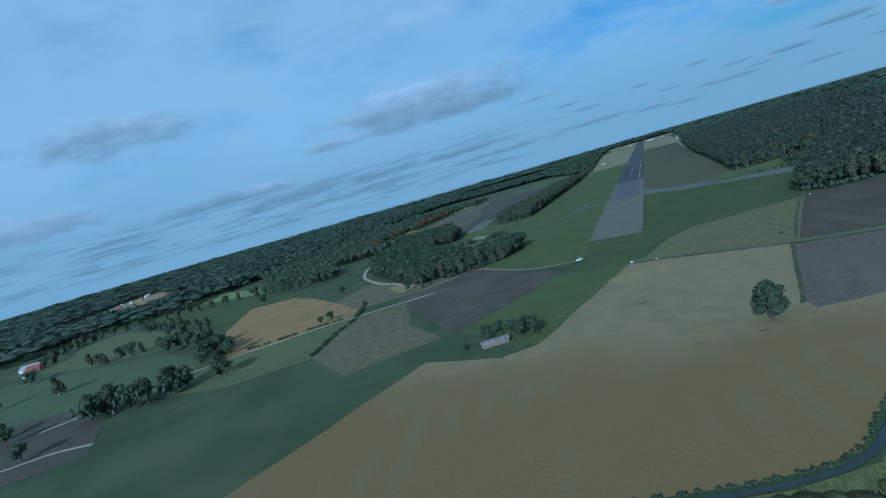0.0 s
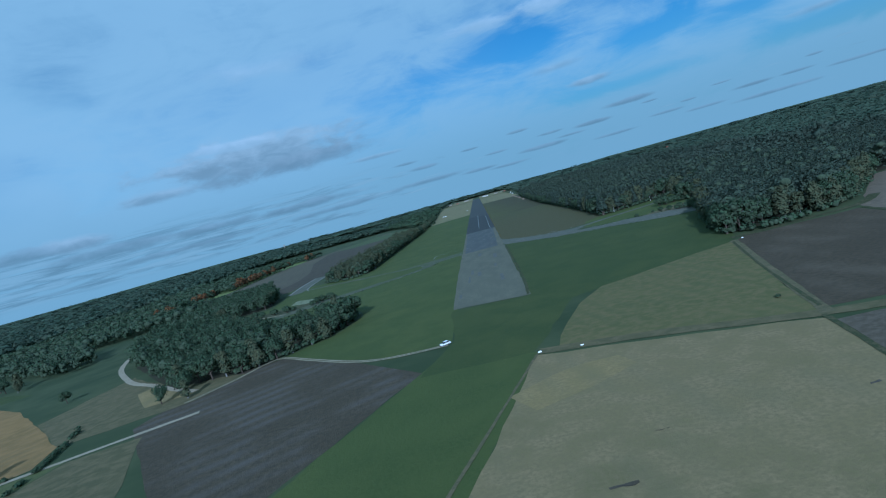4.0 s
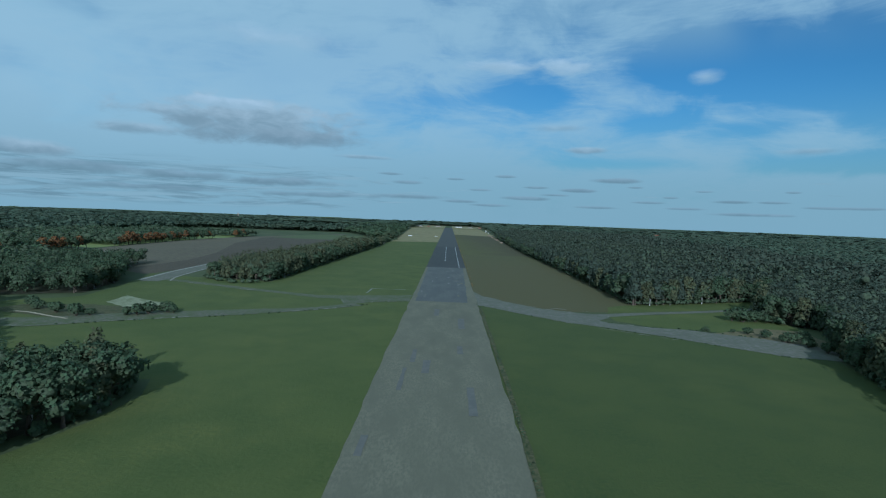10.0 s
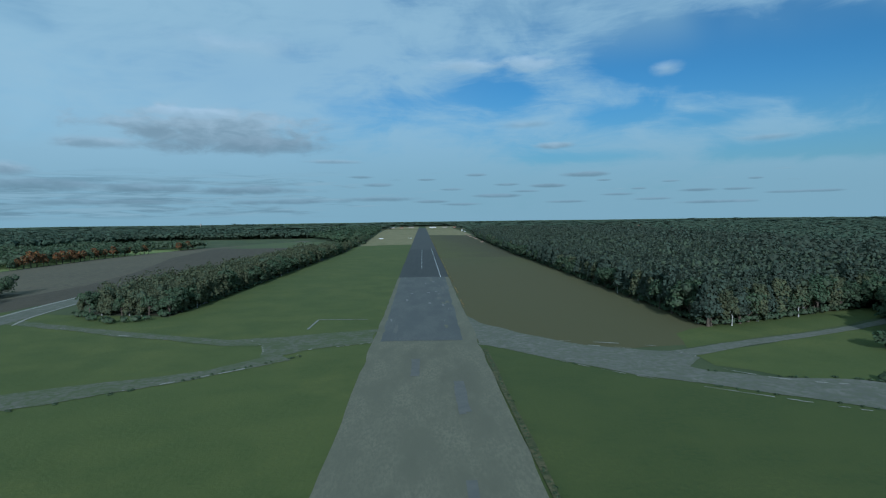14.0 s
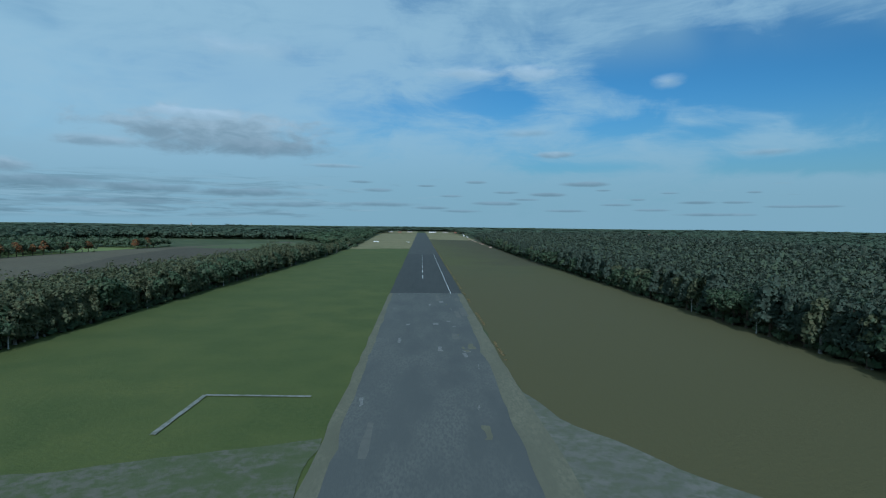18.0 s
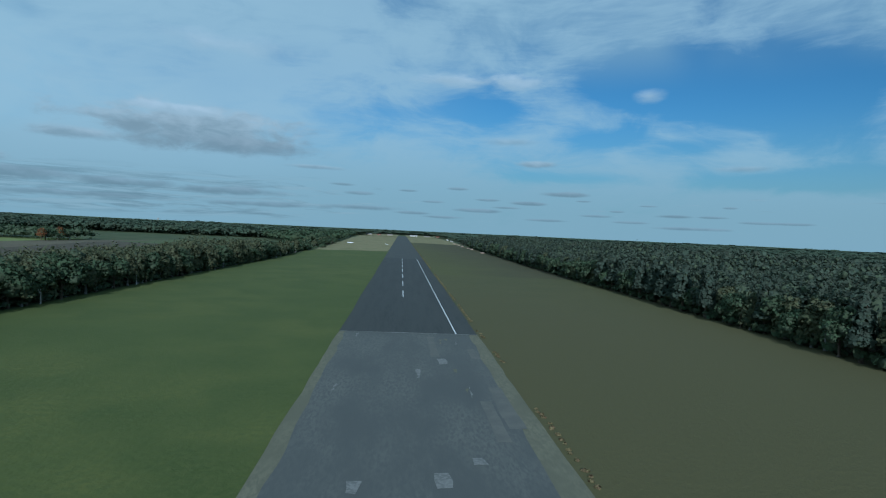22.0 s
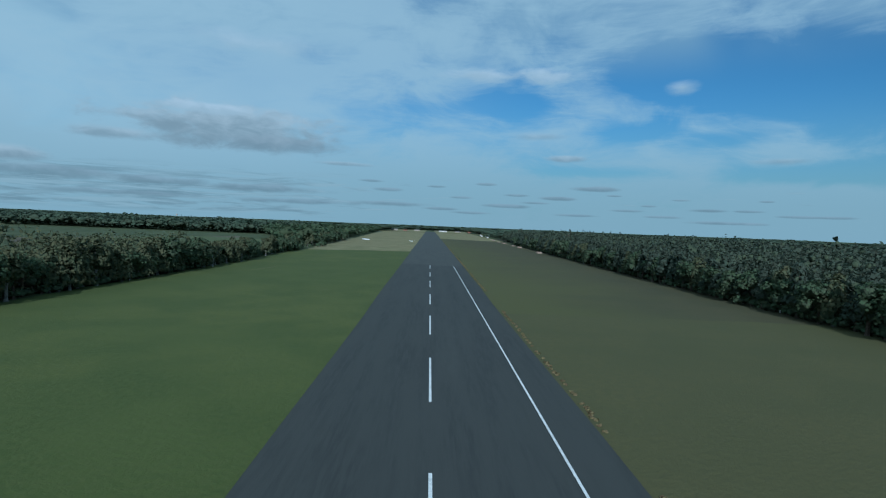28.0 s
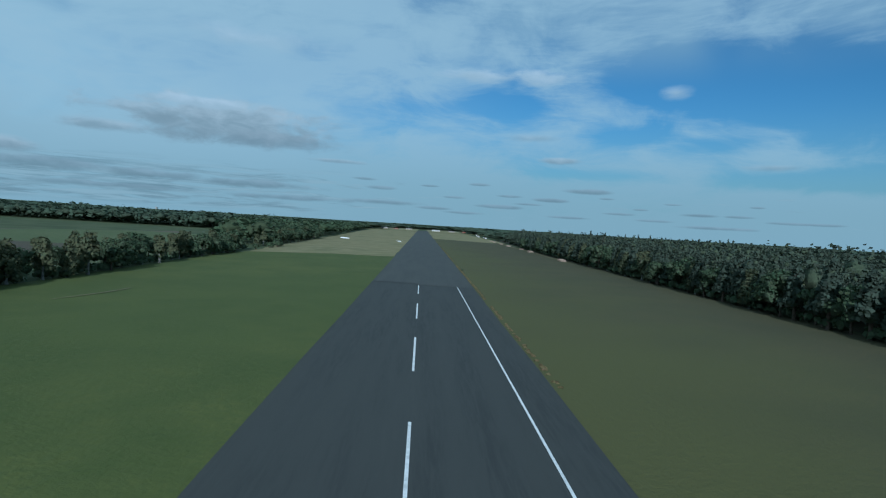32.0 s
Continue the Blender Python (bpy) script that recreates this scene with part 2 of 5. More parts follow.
# ---- materials ----
def material(name, tones, scales, rough=0.9, bump=0.0, bump_scale=1.0, random_shift=0.0, islands=False, rows=None, stretch=(1, 1, 1), spec=0.2, metal=0.0, drift=None):
    """tones: colours from one noise scale to the next, coarse first; rows: (turn, spacing, strength) of furrows or mown stripes."""
    m = bpy.data.materials.new(name)
    m.use_nodes = True
    N = Nodes(m.node_tree)
    bsdf = m.node_tree.nodes["Principled BSDF"]
    geo = N.add("NewGeometry")
    vec = geo.outputs["Position"]
    if stretch != (1, 1, 1):
        mp = N.add("Mapping")
        link(vec, mp.inputs[0])
        mp.inputs["Scale"].default_value = stretch
        vec = mp.outputs[0]
    tones = [tuple(1.13 * v for v in t) for t in tones]
    col = tones[0]
    for tone, s in zip(tones[1:], scales):
        n = N.noise(vec, s, 5, 0.6, 0.2)
        col = N.mix(N.step(n, 0.36, 0.66), col, tone)
    if drift:  # passes over into another tone with a wide uneven limit: tone, noise scale, its metres, axis, from, to, slant, start
        tone, s, amp, axis, lo, hi, slant, start = drift
        px = N.add("SeparateXYZ")
        link(geo.outputs["Position"], px.inputs[0])
        edge = N.math("MULTIPLY_ADD", N.math("SUBTRACT", N.noise(vec, s, 5, 0.6), 0.5), amp, px.outputs[axis])
        if slant:
            edge = N.math("MULTIPLY_ADD", N.math("MAXIMUM", N.math("SUBTRACT", px.outputs[1 - axis], start), 0.0), slant, edge)
        col = N.mix(N.step(edge, lo, hi, 0.92, 0.0), col, tone)
    height = None
    if rows:
        turn, gap, strength, dark = rows
        mp = N.add("Mapping")
        link(geo.outputs["Position"], mp.inputs[0])
        mp.inputs["Rotation"].default_value = (0, 0, radians(turn))
        wv = N.add("TexWave")
        wv.wave_type, wv.bands_direction, wv.wave_profile = "BANDS", "X", "SIN"
        link(mp.outputs[0], wv.inputs[0])
        wv.inputs["Scale"].default_value = 0.314 / gap
        wv.inputs["Distortion"].default_value, wv.inputs["Detail"].default_value, wv.inputs["Detail Scale"].default_value = 2.2, 3, 0.6
        brk = N.step(N.noise(geo.outputs["Position"], 0.03, 4), 0.40, 0.66)
        col = N.mix(N.math("MULTIPLY", N.math("MULTIPLY", wv.outputs[0], brk), strength), col, dark)
        height = wv.outputs[0]
    if random_shift:
        src = geo.outputs["Random Per Island"] if islands else N.add("ObjectInfo").outputs["Random"]
        hs = N.add("HueSaturation")
        N.put(hs.inputs["Value"], N.math("MULTIPLY_ADD", src, random_shift, 1.0 - random_shift / 2))
        N.put(hs.inputs["Hue"], N.math("MULTIPLY_ADD", src, 0.05, 0.475))
        N.put(hs.inputs["Color"], col)
        col = hs.outputs[0]
    N.put(bsdf.inputs["Base Color"], col)
    bsdf.inputs["Roughness"].default_value = rough
    bsdf.inputs["Specular IOR Level"].default_value = spec
    bsdf.inputs["Metallic"].default_value = metal
    if bump:
        b = N.add("Bump")
        b.inputs["Strength"].default_value, b.inputs["Distance"].default_value = bump, 0.4
        N.put(b.inputs["Height"], N.noise(vec, bump_scale, 6, 0.7))
        link(b.outputs[0], bsdf.inputs["Normal"])
    return m


GRASS_W = material("grass_airfield_green", [(0.067, 0.085, 0.021), (0.095, 0.103, 0.026), (0.053, 0.071, 0.017), (0.068, 0.083, 0.022)], [0.010, 0.05, 0.9], 0.95, 0.5, 0.7)
GRASS_M = material("grass_meadow_deep", [(0.053, 0.069, 0.017), (0.070, 0.081, 0.021), (0.041, 0.058, 0.015), (0.055, 0.068, 0.018)], [0.010, 0.05, 0.9], 0.95, 0.5, 0.7)
GRASS_E = material("grass_airfield_olive", [(0.060, 0.056, 0.027), (0.053, 0.052, 0.024), (0.076, 0.066, 0.030), (0.057, 0.054, 0.026)], [0.009, 0.035, 0.8], 0.95, 0.5, 0.7,
                   drift=((0.090, 0.090, 0.030), 0.016, 120, 0, 30, 128, 0.05, 520))
GRASS_E_DRY = material("grass_airfield_dry", [(0.075, 0.074, 0.029), (0.066, 0.067, 0.026), (0.087, 0.081, 0.031), (0.071, 0.070, 0.028)], [0.009, 0.035, 0.8], 0.95, 0.5, 0.7,
                       drift=((0.088, 0.080, 0.033), 0.016, 150, 1, 440, 690, 0, 0))
GRASS_S = material("grass_meadow", [(0.092, 0.100, 0.034), (0.112, 0.112, 0.043), (0.076, 0.088, 0.030)], [0.014, 0.4], 0.95, 0.4, 0.6, rows=(0, 9, 0.25, (0.095, 0.115, 0.040)))
MEADOW = material("grass_mown_light", [(0.116, 0.106, 0.038), (0.093, 0.094, 0.031), (0.139, 0.115, 0.047)], [0.025, 0.3], 0.95, 0.3, 0.6, rows=(-13, 7, 0.45, (0.090, 0.102, 0.036)))
TANFIELD = material("stubble_tan", [(0.228, 0.175, 0.070), (0.175, 0.144, 0.054), (0.267, 0.201, 0.086), (0.199, 0.154, 0.066)], [0.02, 0.10, 0.9], 0.95, 0.4, 0.8, rows=(-12, 11, 0.4, (0.175, 0.150, 0.075)))
GOLDFIELD = material("harvested_gold", [(0.212, 0.135, 0.046), (0.170, 0.113, 0.039), (0.247, 0.156, 0.055)], [0.02, 0.12], 0.95, 0.4, 0.8, rows=(35, 9, 0.35, (0.150, 0.120, 0.058)))
# brighter than PASTUREDULL: sunlight on the grass is put into the colour
PASTURE = material("pasture_sunlit", [(0.135, 0.165, 0.048), (0.110, 0.145, 0.040), (0.160, 0.180, 0.058)], [0.02, 0.2], 0.95, 0.3, 0.6)
STUBBLE = material("stubble_tan_to_brown", [(0.199, 0.157, 0.070), (0.152, 0.129, 0.054), (0.233, 0.179, 0.086), (0.174, 0.138, 0.065)], [0.02, 0.10, 0.9], 0.95, 0.4, 0.8, rows=(-12, 11, 0.4, (0.175, 0.150, 0.075)), drift=((0.170, 0.112, 0.038), 0.03, 60, 1, -280, -222, 0, 0))
PLOWED = material("ploughed_soil_dark", [(0.070, 0.056, 0.033), (0.090, 0.072, 0.043), (0.054, 0.044, 0.027)], [0.03, 0.6], 0.95, 0.7, 1.2, rows=(58, 9, 0.7, (0.120, 0.105, 0.086)))
PLOWED_E = material("ploughed_soil_east", [(0.071, 0.055, 0.032), (0.087, 0.067, 0.040), (0.055, 0.044, 0.026)], [0.03, 0.6], 0.95, 0.7, 1.2, rows=(-13, 16, 0.5, (0.130, 0.104, 0.068)))
PLOWED_SE = material("ploughed_soil_streaked", [(0.098, 0.080, 0.052), (0.076, 0.063, 0.040), (0.118, 0.096, 0.066)], [0.025, 0.5], 0.95, 0.6, 1.2, rows=(12, 11, 0.55, (0.150, 0.126, 0.092)))
PLOWED_N = material("harvested_soil", [(0.096, 0.084, 0.052), (0.070, 0.062, 0.041), (0.108, 0.094, 0.058)], [0.006, 0.2], 0.95, 0.4, 0.6, rows=(-14, 16, 0.3, (0.085, 0.065, 0.048)))
BAREFIELD = material("bare_soil_pale", [(0.135, 0.108, 0.072), (0.115, 0.094, 0.062), (0.158, 0.124, 0.084)], [0.02, 0.3], 0.95, 0.4, 0.8, rows=(-9, 12, 0.35, (0.112, 0.090, 0.060)))
PLOWED_D = material("ploughed_soil_band", [(0.066, 0.056, 0.037), (0.054, 0.047, 0.032), (0.076, 0.064, 0.041)], [0.008, 0.3], 0.95, 0.5, 0.8, rows=(-14, 14, 0.3, (0.050, 0.044, 0.031)))
PASTUREDULL = material("pasture_dull", [(0.076, 0.096, 0.036), (0.092, 0.106, 0.042), (0.064, 0.084, 0.030)], [0.016, 0.3], 0.95, 0.3, 0.6, rows=(28, 12, 0.4, (0.062, 0.080, 0.034)))
FALLOW = material("fallow_olive", [(0.105, 0.092, 0.042), (0.082, 0.078, 0.034), (0.130, 0.108, 0.052)], [0.02, 0.2], 0.95, 0.4, 0.8)
SCRUB = material("scrub_yellow_green", [(0.120, 0.118, 0.034), (0.088, 0.094, 0.026), (0.160, 0.145, 0.048), (0.070, 0.078, 0.024)], [0.05, 0.25, 1.2], 0.95, 0.6, 1.0)
DITCHWATER = material("ditch_water_dark", [(0.018, 0.022, 0.016), (0.028, 0.030, 0.020)], [0.3], 0.3, spec=0.5)
DRYGRASS = material("grass_dry_straw", [(0.167, 0.148, 0.068), (0.129, 0.124, 0.054), (0.198, 0.172, 0.086)], [0.012, 0.06], 0.95, 0.3, 0.6)
LAND = material("land_far", [(0.048, 0.062, 0.024), (0.036, 0.050, 0.018), (0.066, 0.078, 0.032)], [0.003, 0.02], 0.95)
FLOOR = material("forest_floor", [(0.036, 0.034, 0.018), (0.028, 0.034, 0.014), (0.050, 0.044, 0.024)], [0.05, 0.5], 0.95)
SANDGRASS = material("track_grassy", [(0.120, 0.112, 0.058), (0.090, 0.094, 0.042), (0.160, 0.140, 0.080)], [0.15, 1.2], 0.95, 0.3, 2.0)
SANDTRACK = material("sandy_track", [(0.300, 0.255, 0.175), (0.240, 0.205, 0.135), (0.340, 0.290, 0.200)], [0.1, 1.5], 0.95, 0.3, 2.0)
ASPHALT = material("runway_asphalt", [(0.045, 0.047, 0.042), (0.053, 0.055, 0.049), (0.037, 0.039, 0.036), (0.048, 0.050, 0.045)], [0.03, 0.28, 2.0], 0.85, 0.15, 6.0, stretch=(1.0, 0.07, 1.0))
CONCRETE = material("runway_old_concrete", [(0.121, 0.117, 0.077), (0.096, 0.093, 0.063), (0.148, 0.140, 0.093), (0.109, 0.105, 0.071)], [0.02, 0.12, 2.0], 0.9, 0.2, 4.0, stretch=(1.0, 0.35, 1.0))
TAXIGREEN = material("taxiway_overgrown", [(0.103, 0.102, 0.069), (0.063, 0.080, 0.027), (0.118, 0.110, 0.086), (0.069, 0.084, 0.035)], [0.05, 0.16, 0.6], 0.94, 0.3, 2.0)
TAXI = material("taxiway_worn", [(0.116, 0.112, 0.090), (0.096, 0.096, 0.074), (0.140, 0.134, 0.110), (0.092, 0.098, 0.062)], [0.03, 0.12, 0.5], 0.92, 0.2, 3.0)
PALECON = material("concrete_pale", [(0.221, 0.213, 0.178), (0.172, 0.168, 0.138), (0.262, 0.251, 0.210)], [0.06, 0.8], 0.9, 0.2, 3.0)
PADCON = material("concrete_mossy", [(0.218, 0.225, 0.137), (0.087, 0.106, 0.044), (0.262, 0.267, 0.169), (0.149, 0.160, 0.085)], [0.10, 0.25, 1.0], 0.92, 0.2, 3.0)
LINECON = material("line_concrete_worn", [(0.184, 0.184, 0.162), (0.088, 0.098, 0.060), (0.224, 0.223, 0.200)], [0.25, 0.8], 0.9, 0.2, 3.0)
PAINT = material("marking_paint_white", [(0.60, 0.60, 0.57), (0.46, 0.46, 0.44), (0.66, 0.66, 0.63)], [0.25, 1.5], 0.7)
WORNPAINT = material("marking_paint_worn", [(0.140, 0.140, 0.127), (0.098, 0.099, 0.090), (0.183, 0.180, 0.163)], [0.3, 2.0], 0.8)
VERGE = material("verge_weeds", [(0.060, 0.062, 0.026), (0.105, 0.090, 0.044), (0.040, 0.050, 0.018)], [0.15, 1.0], 0.95, 0.5, 2.0)
STRAWVERGE = material("verge_straw", [(0.120, 0.104, 0.052), (0.170, 0.132, 0.070), (0.070, 0.072, 0.034), (0.110, 0.096, 0.048)], [0.10, 0.4, 1.5], 0.95, 0.4, 2.0)
SOIL = material("bare_soil", [(0.190, 0.160, 0.095), (0.130, 0.112, 0.066)], [0.4], 0.95, 0.4, 2.0)
BARK = material("bark", [(0.090, 0.070, 0.050), (0.060, 0.046, 0.034)], [1.5], 0.95, 0.6, 5.0)
BIRCHBARK = material("grey_bark", [(0.20, 0.19, 0.165), (0.10, 0.095, 0.085)], [1.2], 0.9, 0.3, 5.0)
WHITEBARK = material("white_birch_bark", [(0.34, 0.33, 0.29), (0.20, 0.19, 0.17), (0.40, 0.38, 0.34)], [0.8, 3.0], 0.85, 0.3, 5.0)


def foliage(name, tones, shift=0.22):
    # third tone repeats finely; in green leaves it paints shaded gaps between sprays
    m = material(name, tones + [tones[2]], [0.03, 0.22, 1.3, 2.6], 0.85, 0.35, 1.4, shift, True, spec=0.15)
    N = Nodes(m.node_tree)
    bsdf, out = m.node_tree.nodes["Principled BSDF"], m.node_tree.nodes["Material Output"]
    tr = N.add("BsdfTranslucent")
    src = bsdf.inputs["Base Color"].links[0].from_socket
    link(src, tr.inputs["Color"])
    mx = N.add("MixShader")
    mx.inputs[0].default_value = 0.32
    link(bsdf.outputs[0], mx.inputs[1])
    link(tr.outputs[0], mx.inputs[2])
    link(mx.outputs[0], out.inputs["Surface"])
    return m


LEAF_OAK = foliage("leaves_oak", [(0.070, 0.097, 0.048), (0.094, 0.116, 0.054), (0.054, 0.079, 0.042), (0.078, 0.103, 0.050)], 0.4)
LEAF_BIRCH = foliage("leaves_birch", [(0.106, 0.112, 0.055), (0.138, 0.130, 0.057), (0.078, 0.088, 0.047), (0.110, 0.113, 0.055)])
LEAF_PINE = foliage("needles_pine", [(0.058, 0.077, 0.054), (0.072, 0.087, 0.060), (0.049, 0.065, 0.046), (0.064, 0.080, 0.055)], 0.4)
LEAF_AUTUMN = foliage("leaves_autumn", [(0.145, 0.069, 0.032), (0.079, 0.058, 0.029), (0.220, 0.101, 0.038), (0.097, 0.058, 0.031)], 0.8)
# forest leaves a little bluer, to stand in for haze
LEAF_FOREST = foliage("leaves_forest", [(0.067, 0.083, 0.055), (0.084, 0.097, 0.062), (0.053, 0.067, 0.046), (0.075, 0.089, 0.058)], 0.45)
# far leaves lightened: the haze over distant woods is put into the colour
LEAF_FAR = foliage("leaves_far_haze", [(0.069, 0.093, 0.058), (0.087, 0.108, 0.064), (0.059, 0.081, 0.053), (0.074, 0.100, 0.060)], 0.25)
LEAF_SCRUB = foliage("scrub_leaves", [(0.130, 0.125, 0.040), (0.090, 0.098, 0.032), (0.165, 0.145, 0.052), (0.110, 0.108, 0.038)], 0.4)
LEAF_STRAW = foliage("straw_weeds", [(0.150, 0.120, 0.058), (0.110, 0.098, 0.046), (0.190, 0.145, 0.075), (0.130, 0.108, 0.052)], 0.5)
# darker than the leaves: shade inside the crowns is put into this colour
CORE = material("crown_inner_shade", [(0.054, 0.069, 0.040), (0.065, 0.081, 0.046), (0.044, 0.058, 0.032)], [0.3, 1.5], 0.95, 0.8, 1.2)
WALLWHITE = material("plaster_white", [(0.50, 0.485, 0.44), (0.40, 0.385, 0.35)], [0.3], 0.85)
WALLBRICK = material("wall_brick_far", [(0.26, 0.13, 0.09), (0.20, 0.10, 0.07)], [0.8], 0.9)
ROOFRED = material("roof_tiles_red", [(0.20, 0.075, 0.045), (0.14, 0.055, 0.038)], [0.5], 0.85)
ROOFGREY = material("roof_sheet_grey", [(0.30, 0.29, 0.27), (0.20, 0.19, 0.18)], [0.4], 0.7)
ROOFRUST = material("roof_sheet_rusty", [(0.190, 0.175, 0.160), (0.260, 0.250, 0.235), (0.120, 0.095, 0.080)], [0.25, 0.6], 0.8)
TIMBER = material("timber_weathered", [(0.20, 0.16, 0.11), (0.13, 0.10, 0.07)], [1.0], 0.9)
DARKPAINT = material("paint_dark", [(0.02, 0.025, 0.03), (0.03, 0.034, 0.04)], [2.0], 0.35, spec=0.5)
WHITEPAINT = material("gelcoat_white", [(0.80, 0.80, 0.79), (0.74, 0.74, 0.73)], [0.8], 0.3, spec=0.5)
CANVAS = material("canvas_white", [(0.78, 0.77, 0.73), (0.68, 0.67, 0.63)], [0.7], 0.8)
GLASS = material("glass_dark", [(0.02, 0.025, 0.03), (0.03, 0.035, 0.04)], [1.0], 0.08, spec=0.6)
RUBBER = material("rubber_black", [(0.015, 0.015, 0.015), (0.022, 0.022, 0.022)], [2.0], 0.9)


# ---- helpers for shapes ----
def mesh_of(name, verts, faces, mats, face_mats=None, smooth=False, normals=None):
    """A mesh from arrays; faces all of one size."""
    me = bpy.data.meshes.new(name)
    verts, faces = np.asarray(verts, dtype=np.float32), np.asarray(faces, dtype=np.int32)
    k = faces.shape[1]
    me.vertices.add(len(verts))
    me.vertices.foreach_set("co", verts.ravel())
    me.loops.add(faces.size)
    me.loops.foreach_set("vertex_index", faces.ravel())
    me.polygons.add(len(faces))
    me.polygons.foreach_set("loop_start", np.arange(0, faces.size, k, dtype=np.int32))
    for m in mats:
        me.materials.append(m)
    if face_mats is not None:
        me.polygons.foreach_set("material_index", np.asarray(face_mats, dtype=np.int32))
    me.polygons.foreach_set("use_smooth", np.full(len(faces), smooth))
    if normals is not None:
        me.polygons.foreach_set("use_smooth", np.ones(len(faces), dtype=bool))
    me.update(calc_edges=True)
    if normals is not None:
        me.normals_split_custom_set_from_vertices(np.asarray(normals, dtype=np.float32))
    return me


def part(name, bm, mat, parent=None, label="", smooth=False):
    me = bpy.data.meshes.new(name)
    for f in bm.faces:
        f.smooth = smooth
    bm.to_mesh(me)
    bm.free()
    me.materials.append(mat)
    ob = new(name, me)
    if parent is not None:
        ob.parent = parent
    if label:
        tagged(ob, label)
    return ob


def thing(name, at, turn, label, category, group="", kind=""):
    ob = new(name)
    ob.empty_display_size = 0.5
    ob.matrix_world = pose(*at, 0, 0, turn)
    return tagged(ob, label, category, group, kind)


def box(bm, x0, x1, y0, y1, z0, z1, bevel=0.0):
    r = bmesh.ops.create_cube(bm, size=1)
    bmesh.ops.transform(bm, verts=r["verts"], matrix=Matrix.Translation(((x0 + x1) / 2, (y0 + y1) / 2, (z0 + z1) / 2)) @ Matrix.Diagonal((x1 - x0, y1 - y0, z1 - z0, 1)))
    if bevel:
        es = {ed for v in r["verts"] for ed in v.link_edges}
        bmesh.ops.bevel(bm, geom=list(es), offset=bevel, segments=2, affect="EDGES")
    return bm


def prism(bm, outline, x0, x1):
    """A solid from a y-z outline, drawn from x0 to x1."""
    a = [bm.verts.new((x0, p[0], p[1])) for p in outline]
    b = [bm.verts.new((x1, p[0], p[1])) for p in outline]
    n = len(outline)
    bm.faces.new(a[::-1])
    bm.faces.new(b)
    for i in range(n):
        bm.faces.new((a[i], a[(i + 1) % n], b[(i + 1) % n], b[i]))
    bmesh.ops.recalc_face_normals(bm, faces=bm.faces)
    return bm


def rough_outline(pts, step=9.0, amp=0.8, seed=1):
    """The closed outline with its sides cut into short, uneven pieces."""
    out = []
    for i, p in enumerate(pts):
        q = pts[(i + 1) % len(pts)]
        d = math.hypot(q[0] - p[0], q[1] - p[1])
        n = max(1, min(60, int(d / step)))
        nx, ny = -(q[1] - p[1]) / d, (q[0] - p[0]) / d
        for k in range(n):
            s = k / n
            w = noise.noise((p[0] + (q[0] - p[0]) * s, p[1] + (q[1] - p[1]) * s, seed * 3.7)) * amp
            w += noise.noise(((p[0] + (q[0] - p[0]) * s) * 0.07, (p[1] + (q[1] - p[1]) * s) * 0.07, seed * 1.3)) * amp * 1.5
            out.append((p[0] + (q[0] - p[0]) * s + nx * w, p[1] + (q[1] - p[1]) * s + ny * w))
    return out


LAYER = [0]


def patch(name, pts, z, mat, label="", category="field", step=9.0, amp=0.8, kind="structure", parent=None, thick=0.0):
    """A flat piece of ground with uneven edges; each lies a hair above the one before."""
    LAYER[0] += 1
    z += 0.0004 * LAYER[0]
    bm = bmesh.new()
    vs = [bm.verts.new((x, y, z)) for x, y in rough_outline(pts, step, amp, len(pts))]
    f = bm.faces.new(vs)
    f.normal_update()
    if f.normal.z < 0 or sum((vs[i].co.x * vs[(i + 1) % len(vs)].co.y - vs[(i + 1) % len(vs)].co.x * vs[i].co.y) for i in range(len(vs))) < 0:
        bmesh.ops.reverse_faces(bm, faces=[f])
    bmesh.ops.triangulate(bm, faces=bm.faces[:])
    ob = part(name, bm, mat, parent)
    if parent is None:
        tagged(ob, label, category, kind=kind)
    elif label:
        tagged(ob, label)
    return ob


def ribbon_points(line, width):
    left, right = [], []
    for i, p in enumerate(line):
        a, b = line[max(0, i - 1)], line[min(len(line) - 1, i + 1)]
        d = math.hypot(b[0] - a[0], b[1] - a[1])
        nx, ny = -(b[1] - a[1]) / d, (b[0] - a[0]) / d
        w = (width[i] if isinstance(width, (list, tuple)) else width) / 2
        left.append((p[0] + nx * w, p[1] + ny * w))
        right.append((p[0] - nx * w, p[1] - ny * w))
    return right + left[::-1]


def smooth_line(line, n=6):
    """Catmull-Rom through the points."""
    out = []
    for i in range(len(line) - 1):
        p0, p1, p2, p3 = line[max(0, i - 1)], line[i], line[i + 1], line[min(len(line) - 1, i + 2)]
        for k in range(n):
            t = k / n
            out.append(tuple(0.5 * (2 * p1[j] + (p2[j] - p0[j]) * t + (2 * p0[j] - 5 * p1[j] + 4 * p2[j] - p3[j]) * t * t + (3 * p1[j] - p0[j] - 3 * p2[j] + p3[j]) * t ** 3) for j in (0, 1)))
    return out + [line[-1]]


def inside(px, py, poly):
    c = np.zeros(len(px), dtype=bool)
    n = len(poly)
    for i in range(n):
        x1, y1 = poly[i]
        x2, y2 = poly[(i + 1) % n]
        hit = ((y1 > py) != (y2 > py)) & (px < (x2 - x1) * (py - y1) / ((y2 - y1) if y2 != y1 else 1e-9) + x1)
        c ^= hit
    return c


